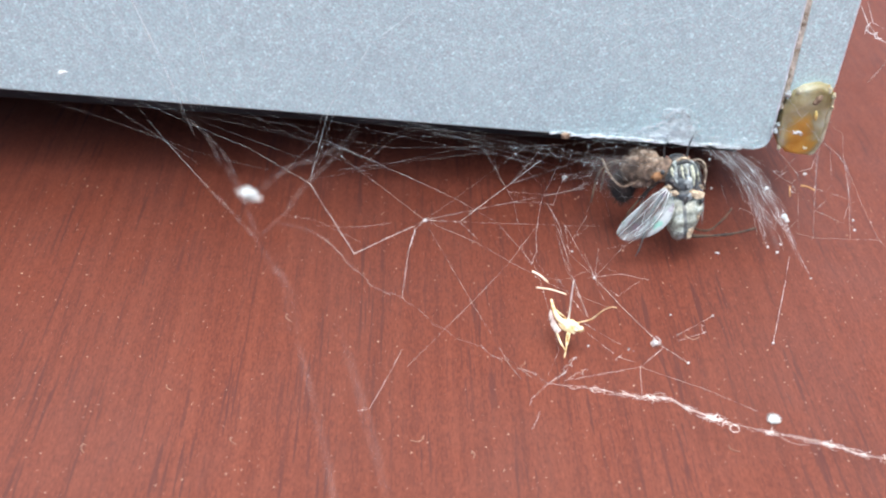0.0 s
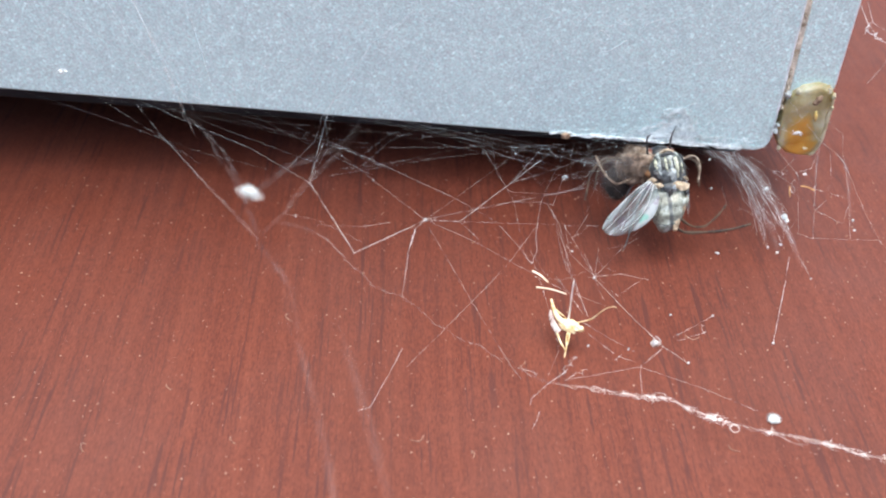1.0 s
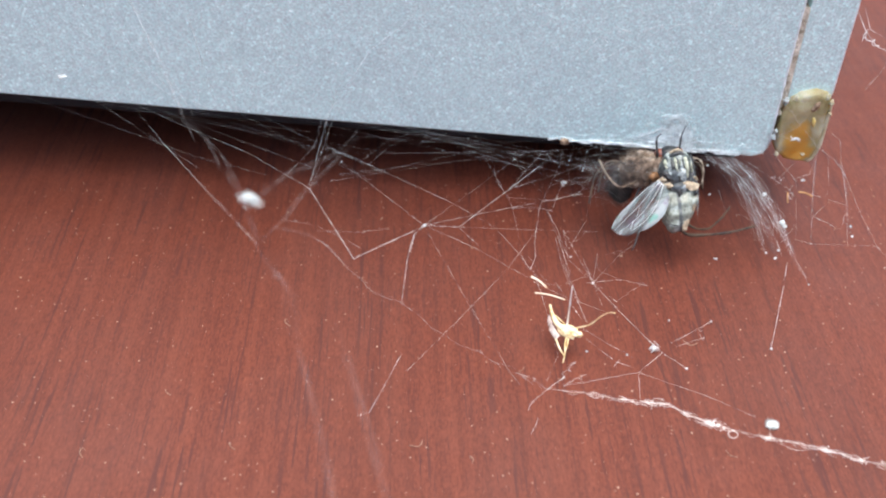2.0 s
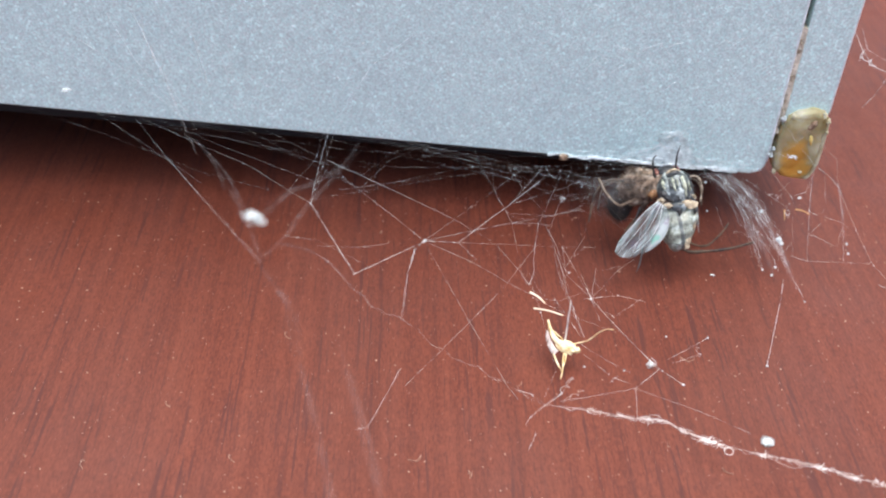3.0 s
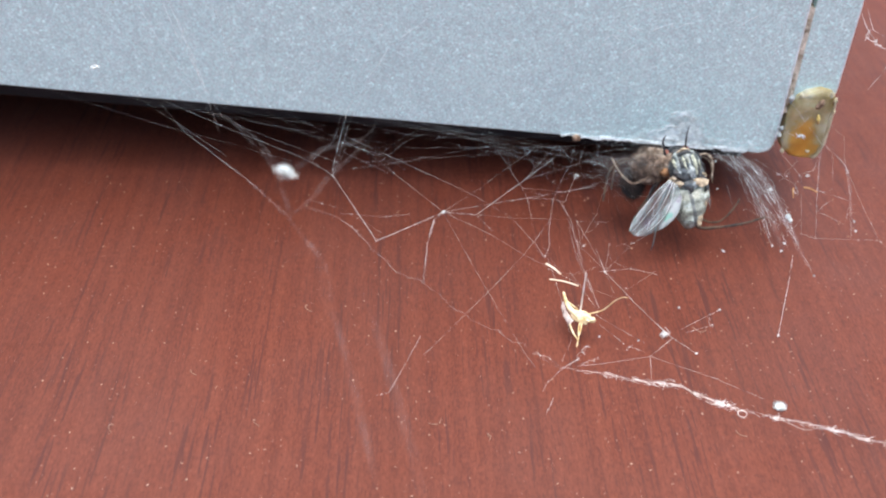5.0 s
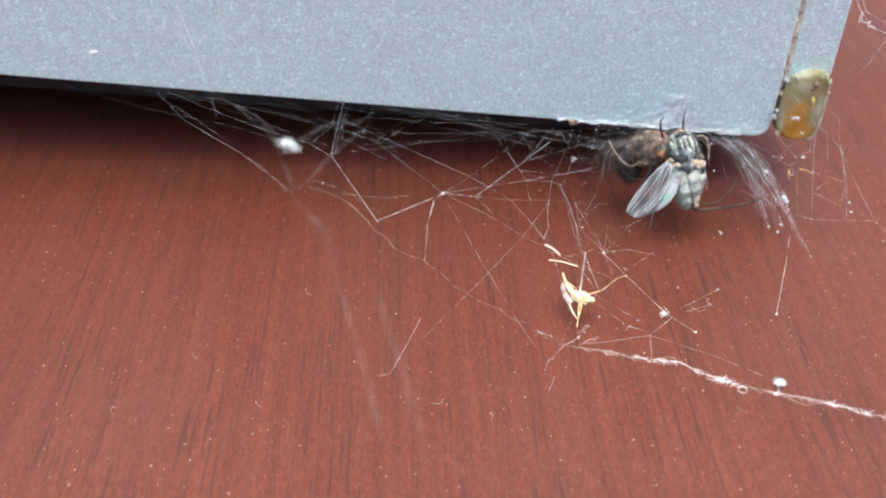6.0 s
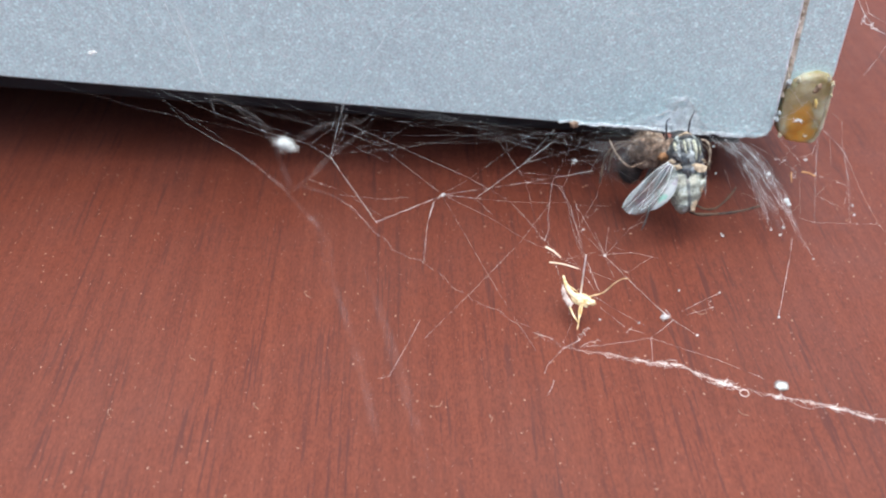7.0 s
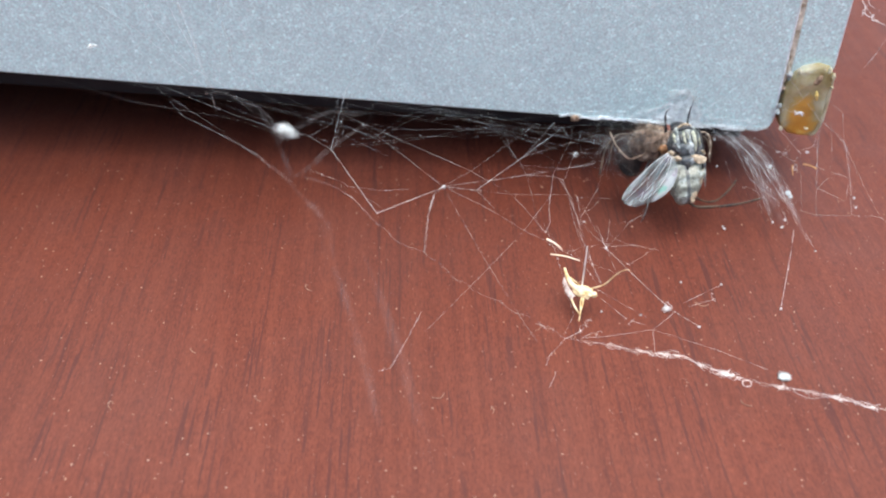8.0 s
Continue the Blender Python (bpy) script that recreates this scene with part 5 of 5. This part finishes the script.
silk_tuft(35.96, 67.19, 0.80, 0.08, 22, 27)
silk_tuft(23.30, 71.23, 5.50, 0.10, 10, 28)
silk_tuft(23.08, 68.48, 4.40, 0.08, 8, 29)
silk_tuft(23.64, 64.83, 0.20, 0.10, 8, 30)
silk_tuft(-1.3, 57.4, 9.75, 0.16, 8, 10)
silk_tuft(-28.68, 65.2, 17.67, 0.26, 7, 11)
silk_tuft(-28.3, 65.15, 17.75, 0.2, 5, 12)
strand(0.016, (-36, 76.8, 22), (-28.68, 65.2, 17.67), (-18, 60, 13))


rnd, bm = random.Random(91), bmesh.new()
for i in range(420):
    x = rnd.uniform(-42, 28)
    r = 0.02 + 0.05 * rnd.random() ** 3
    blob(bm, on_face(x, rnd.uniform(under_edge(x) + 0.3, 29), -r * 0.3), (r * rnd.uniform(0.7, 1.8), r * 0.6, r), (0, rnd.uniform(0, 180), 0), 1, 0.5, i)
tagged(part("paint_dust", bm, SILK_DENSE), "fine white dust specks clinging to the grey paint", "dust", kind="stuff")


# ---- the twisted thread that lies over the wood ----
def twisted_thread():
    thing = new("silk_thread")
    tagged(thing, "thick frayed white thread of twisted silk above the wood", "thread")
    way = [(7.19, 45.74, 4.8), (10.5, 46.47, 3.4), (13.81, 46.67, 2.4), (15.88, 46.75, 2.0), (18.92, 45.47, 1.5), (21.96, 44.66, 1.2), (26.13, 43.81, 0.9), (30.37, 42.47, 0.7), (40, 40.0, 0.35)]
    line, rnd = smooth_line(way, 26), random.Random(4)

    def near(x):
        return min(line, key=lambda p: abs(p.x - x))

    def fibre(x0, x1, radius, twist, spread, bow=0.0, seed=0):
        run = [p for p in line if x0 <= p.x <= x1]
        path = []
        for i, p in enumerate(run):
            u = i / max(1, len(run) - 1)
            turn = twist * i + seed
            stray = Vector((0, noise.noise(Vector((i * 0.16, seed, 0))), 0.6 * noise.noise(Vector((i * 0.13, seed, 5)))))
            path.append(p + spread * Vector((0, math.cos(turn), math.sin(turn))) + 1.3 * spread * stray + Vector((0, bow * math.sin(math.pi * u), 0)))
        part("fibre", tube(bmesh.new(), path, lambda u: 0.75 * radius * (0.6 + 0.7 * abs(noise.noise(Vector((u * 40, seed * 3.3, 0))))), 4), THREAD, thing)

    fibre(7.1, 40, 0.015, 0.0, 0.05, 0, 1)
    fibre(8.5, 22.8, 0.012, 0.5, 0.12, 0, 2)
    fibre(11.5, 20.0, 0.011, 0.35, 0.2, 0, 3)
    fibre(13.5, 17.8, 0.016, 0.3, 0.1, 0.14, 4)
    fibre(22.4, 26.6, 0.012, 0.4, 0.09, -0.42, 5)
    fibre(22.4, 27.6, 0.013, 0.3, 0.06, 0.16, 6)
    fibre(25.8, 40, 0.013, 0.45, 0.1, 0, 7)
    fibre(26.0, 33, 0.011, 0.5, 0.15, 0.05, 8)
    # loops and short stray ends where the thread is tangled
    for x, wide, loops, spikes in ((10.6, 0.5, 4, 1), (12.9, 0.45, 7, 3), (14.6, 0.5, 9, 3), (15.6, 0.5, 8, 4), (17.3, 0.5, 6, 2), (18.8, 0.32, 12, 22), (19.6, 0.3, 8, 4), (22.7, 0.22, 10, 2), (24.6, 0.5, 6, 3), (26.6, 0.35, 10, 5), (27.8, 0.5, 9, 3), (28.8, 0.25, 8, 2), (30.5, 0.8, 8, 2)):
        bm, c0 = bmesh.new(), near(x)
        for _ in range(math.ceil(loops * 0.6)):
            c = near(x + rnd.gauss(0, wide)) + Vector((0, rnd.gauss(0, 0.08), rnd.gauss(0, 0.05)))
            a, r = rnd.uniform(0, 6.28), rnd.uniform(0.08, 0.3)
            tube(bm, smooth_line([c + Vector((1.5 * r * math.cos(a + q), 0.8 * r * math.sin(a + q) - 0.3 * r * math.cos(a + q), 0.4 * r * math.sin(2 * a + q))) for q in range(5)], 3), rnd.uniform(0.005, 0.01), 4)
        for _ in range(spikes):
            c = near(x + rnd.gauss(0, wide * 0.6))
            tube(bm, smooth_line((c, c + Vector((rnd.gauss(0, 0.16), rnd.gauss(0.03, 0.14), rnd.uniform(0, 0.15))), c + Vector((rnd.gauss(0, 0.34), rnd.gauss(0.04, 0.24), rnd.uniform(0, 0.2)))), 3), rnd.uniform(0.008, 0.015), 4)
        part("tangle", bm, THREAD, thing, "small white tangle of silk")
    ring = [near(20.4) + 0.32 * Vector((math.cos(0.5 * q), math.sin(0.5 * q) - 1.0 - 0.012 * q, 0.1 * q / 12)) for q in range(24)]
    part("curl", tube(bmesh.new(), smooth_line(ring, 3), 0.013, 4), THREAD, thing, "open loop of thread")
    return thing


twisted_thread()


# ---- the dry husk of a small insect, with straw bits beside it ----
def insect_husk():
    thing = new("insect_husk")
    tagged(thing, "dry yellow husk of a small insect hanging in web", "insect husk")

    def limb(name, line, radius, mat=HUSK, label=""):
        return part(name, tube(bmesh.new(), smooth_line(line, 6), radius, 7), mat, thing, label)

    bm = blob(bmesh.new(), (9.75, 54.35, 1.8), (0.82, 0.5, 0.42), (0, 0, -30), 4, 0.35, 2)
    part("body", bm, HUSK, thing, "pale yellow hollow body")
    head = part("head", blob(bmesh.new(), (10.5, 54.0, 1.85), (0.3, 0.27, 0.26), (0, 0, -20), 3, 0.3, 5), HUSK, thing)
    part("eye", blob(bmesh.new(), (10.52, 54.05, 2.08), (0.1, 0.08, 0.07), level=2), CRUMB_HOLLOW, head, "dark empty eye")
    limb("tail", ((9.4, 54.5, 1.9), (8.95, 54.95, 2.0), (8.66, 55.9, 2.0), (8.56, 57.2, 1.9)), lambda t: 0.3 * (1 - 0.7 * t) * (1 + 0.2 * noise.noise(Vector((t * 6, 1, 0)))))
    # the split skin beside it
    bm = bmesh.new()
    rim_a = smooth_line([(8.3, 55.9, 1.75), (8.22, 55.3, 1.7), (8.38, 54.4, 1.65), (8.75, 53.6, 1.6)], 5)
    rim_b = smooth_line([(8.45, 55.9, 1.95), (8.6, 55.1, 1.9), (8.8, 54.4, 1.85), (9.2, 53.85, 1.75)], 5)
    rows = [[bm.verts.new(a.lerp(b, v) + Vector((0, 0, 0.25 * math.sin(math.pi * v) + 0.08 * noise.noise(a * 2.5 + Vector((v, 0, 0)))))) for v in (0, 0.33, 0.66, 1)] for a, b in zip(rim_a, rim_b)]
    for a, b in zip(rows, rows[1:]):
        for k in range(3):
            bm.faces.new((a[k], a[k + 1], b[k + 1], b[k]))
    bmesh.ops.solidify(bm, geom=bm.faces[:], thickness=0.05)
    part("skin_flap", bm, PAPER, thing, "papery white skin")
    legs = (
        (((9.6, 54.6, 1.9), (9.72, 55.0, 2.2), (9.7, 54.8, 4.2), (9.69, 54.59, 6.18)), 0.085, PALE_STRAW, "straight pale leg"),
        (((10.2, 54.5, 1.95), (10.62, 54.4, 2.2), (11.3, 54.0, 2.9), (12.0, 53.6, 4.2), (12.4, 53.0, 5.1), (12.7, 52.52, 5.51)), 0.06, HUSK, "bent thin leg"),
        (((9.6, 53.95, 1.6), (9.42, 53.3, 1.5), (9.35, 52.5, 1.3), (9.14, 51.68, 1.1)), 0.07, HUSK, "bent thin leg"),
        (((8.75, 53.75, 1.6), (8.95, 52.95, 1.45), (9.25, 52.3, 1.3)), 0.085, HUSK, "bent thin leg"),
        (((9.75, 53.95, 1.6), (9.55, 53.1, 1.45), (9.36, 52.6, 1.35)), 0.075, HUSK, "bent thin leg"),
        (((8.86, 56.0, 1.9), (9.15, 55.5, 2.0), (9.5, 55.0, 2.0)), 0.07, HUSK, "bent thin leg"),
    )
    for line, r, mat, label in legs:
        limb("leg", line, lambda t: r * (1 - 0.5 * t) * (1 + 0.25 * noise.noise(Vector((t * 8, r * 50, 0)))), mat, label)
    return thing


insect_husk()


def straw(name, a, b, r, label, mat=STRAW):
    ob = part(name, tube(bmesh.new(), smooth_line((a, (Vector(a) + Vector(b)) / 2 + Vector((0, 0.08, 0.06)), b), 4), lambda t: r * (1 - 0.3 * t), 6), mat)
    return tagged(ob, label, "straw", "straw bits in the web")


straw("straw_bit", (6.9, 57.33, 4.8), (8.08, 56.48, 4.4), 0.075, "short pale straw bit hanging in the web")
straw("straw_bit", (7.15, 56.12, 4.2), (9.43, 55.68, 3.9), 0.065, "thin pale straw bit hanging in the web")
straw("straw_bit", (31.14, 69.38, 4.0), (32.39, 69.26, 3.6), 0.08, "short orange straw bit by the amber foot", RUSSET)
straw("straw_bit", (30.2, 69.4, 3.9), (30.1, 68.6, 3.4), 0.06, "broken straw bit by the amber foot", RUSSET)

# ---- droppings and dust ----
def dropping(x, y, r, seed):
    bm, rnd = bmesh.new(), random.Random(seed)
    blob(bm, (x, y, r * 0.15), (r * 0.7, r * 0.66, r * 0.2), level=3, rough=0.3, seed=seed)
    for k in range(80):
        a, out = 2.4 * k + seed, 0.4 + 0.5 * ((k * 7) % 10) / 10
        blob(bm, (x + out * r * math.cos(a), y + out * r * math.sin(a), r * (0.16 + 0.2 * math.sin(math.pi * (out - 0.2)))), [r * rnd.uniform(0.06, 0.17)] * 3, level=2, rough=0.8, seed=k)
    for k in range(60):
        a = rnd.uniform(0, 6.28)
        p = Vector((x + 0.8 * r * math.cos(a), y + 0.8 * r * math.sin(a), r * rnd.uniform(0.1, 0.45)))
        tube(bm, smooth_line((p, p + r * Vector((rnd.gauss(0, 0.2), rnd.gauss(0, 0.2), rnd.uniform(0, 0.2))), p + r * Vector((0.45 * math.cos(a), 0.45 * math.sin(a), rnd.uniform(-0.05, 0.2)))), 3), 0.014, 3)
    tagged(part("dropping", bm, CHALK), "small round chalky white dropping on the wood", "dropping", "white droppings")


dropping(23.84, 46.6, 0.42, 1)
tagged(part("dirt_crumb", blob(bmesh.new(), on_face(10.9, 6.15, -0.15), (0.4, 0.25, 0.3), level=3, rough=0.9, seed=9), CRUMB_HOLLOW), "brown crumb stuck to the casing's lower edge", "crumb")
rnd = random.Random(77)
bm = bmesh.new()
for i in range(2800):
    x, y = rnd.uniform(-45, 45), rnd.uniform(30, 76)
    r = 0.015 + 0.055 * rnd.random() ** 4
    blob(bm, (x, y, r * 0.4), (r * rnd.uniform(0.6, 1.6), r, r * 0.5), (0, 0, rnd.uniform(0, 180)), 1, 0.5, i)
tagged(part("dust", bm, DUST), "fine pale dust specks scattered over the wood", "dust", kind="stuff")


def lint_curl(x, y, size, seed):
    r = random.Random(seed)
    a0 = r.uniform(0, 6)
    pts = [(x + size * math.cos(a0 + s * 0.8) * (1 - 0.12 * s) + 0.12 * s, y + size * math.sin(a0 + s * 0.8), 0.05 + 0.05 * (s % 2)) for s in range(5)]
    tagged(part("lint_fibre", tube(bmesh.new(), smooth_line(pts, 4), 0.022, 4), DUST), "short curled pale lint fibre on the wood", "lint", "lint fibres")


for x, y, size, seed in ((-25.4, 43.9, 0.45, 1), (1.75, 43.3, 0.4, 2), (-12.5, 57.0, 0.4, 3), (-20.6, 49.6, 0.25, 4), (-2.0, 44.9, 0.35, 5), (5.8, 52.0, 0.25, 6), (20.2, 44.0, 0.3, 7), (-15.0, 44.6, 0.3, 8), (19.4, 55.0, 0.4, 9)):
    lint_curl(x, y, size, seed)


# ---- what moves: the spider tugs at the fly ----
def motions():
    fly_rows = [
        (0, 19.25, 66.50, 4.47, 4.0),
        (0.5, 18.41, 66.50, 5.37, 5.8),
        (1, 17.87, 66.50, 5.26, 6.6),
        (1.5, 18.50, 66.50, 5.89, 5.3),
        (2.8, 18.85, 66.50, 5.66, 10.4),
        (3, 18.93, 66.50, 5.54, 11.1),
        (3.5, 18.81, 66.50, 5.71, 9.4),
        (4, 18.67, 66.50, 5.73, 3.5),
        (4.5, 18.98, 66.50, 5.33, 12.7),
        (6, 19.00, 66.50, 5.37, 11.9),
        (6.5, 19.08, 66.50, 5.42, 8.8),
        (7, 18.85, 66.50, 5.43, 5.2),
        (7.5, 18.57, 66.50, 5.42, 10.3),
        (8, 18.70, 66.50, 5.54, 5.4),
    ]
    walk(FLY, [(t, pose(x * MM, y * MM, z * MM, 49.5, 0, 0) @ pose(0, 0, 0, 0, 0, turn)) for t, x, y, z, turn in fly_rows])
    spider_rows = [
        (0, 17.45, 69.00, 5.75, -0.0),
        (0.5, 17.12, 69.00, 6.11, 0.3),
        (1, 16.88, 69.00, 6.08, 0.6),
        (1.5, 17.16, 69.00, 6.37, 0.5),
        (2.8, 17.32, 69.00, 6.29, 3.0),
        (3, 17.35, 69.00, 6.23, 2.4),
        (3.5, 17.39, 69.00, 6.25, 0.5),
        (4, 17.32, 69.00, 6.30, -0.6),
        (4.5, 17.40, 69.00, 6.14, 3.5),
        (6, 17.41, 69.00, 6.15, 3.6),
        (6.5, 17.44, 69.00, 6.18, 2.3),
        (7, 17.34, 69.00, 6.18, 0.9),
        (7.5, 17.21, 69.00, 6.18, 2.9),
        (8, 17.27, 69.00, 6.23, 0.6),
    ]
    walk(SPIDER, [(t, pose(x * MM, y * MM, z * MM, 49.5, 0, 0) @ pose(0, 0, 0, 0, 0, turn)) for t, x, y, z, turn in spider_rows])


motions()
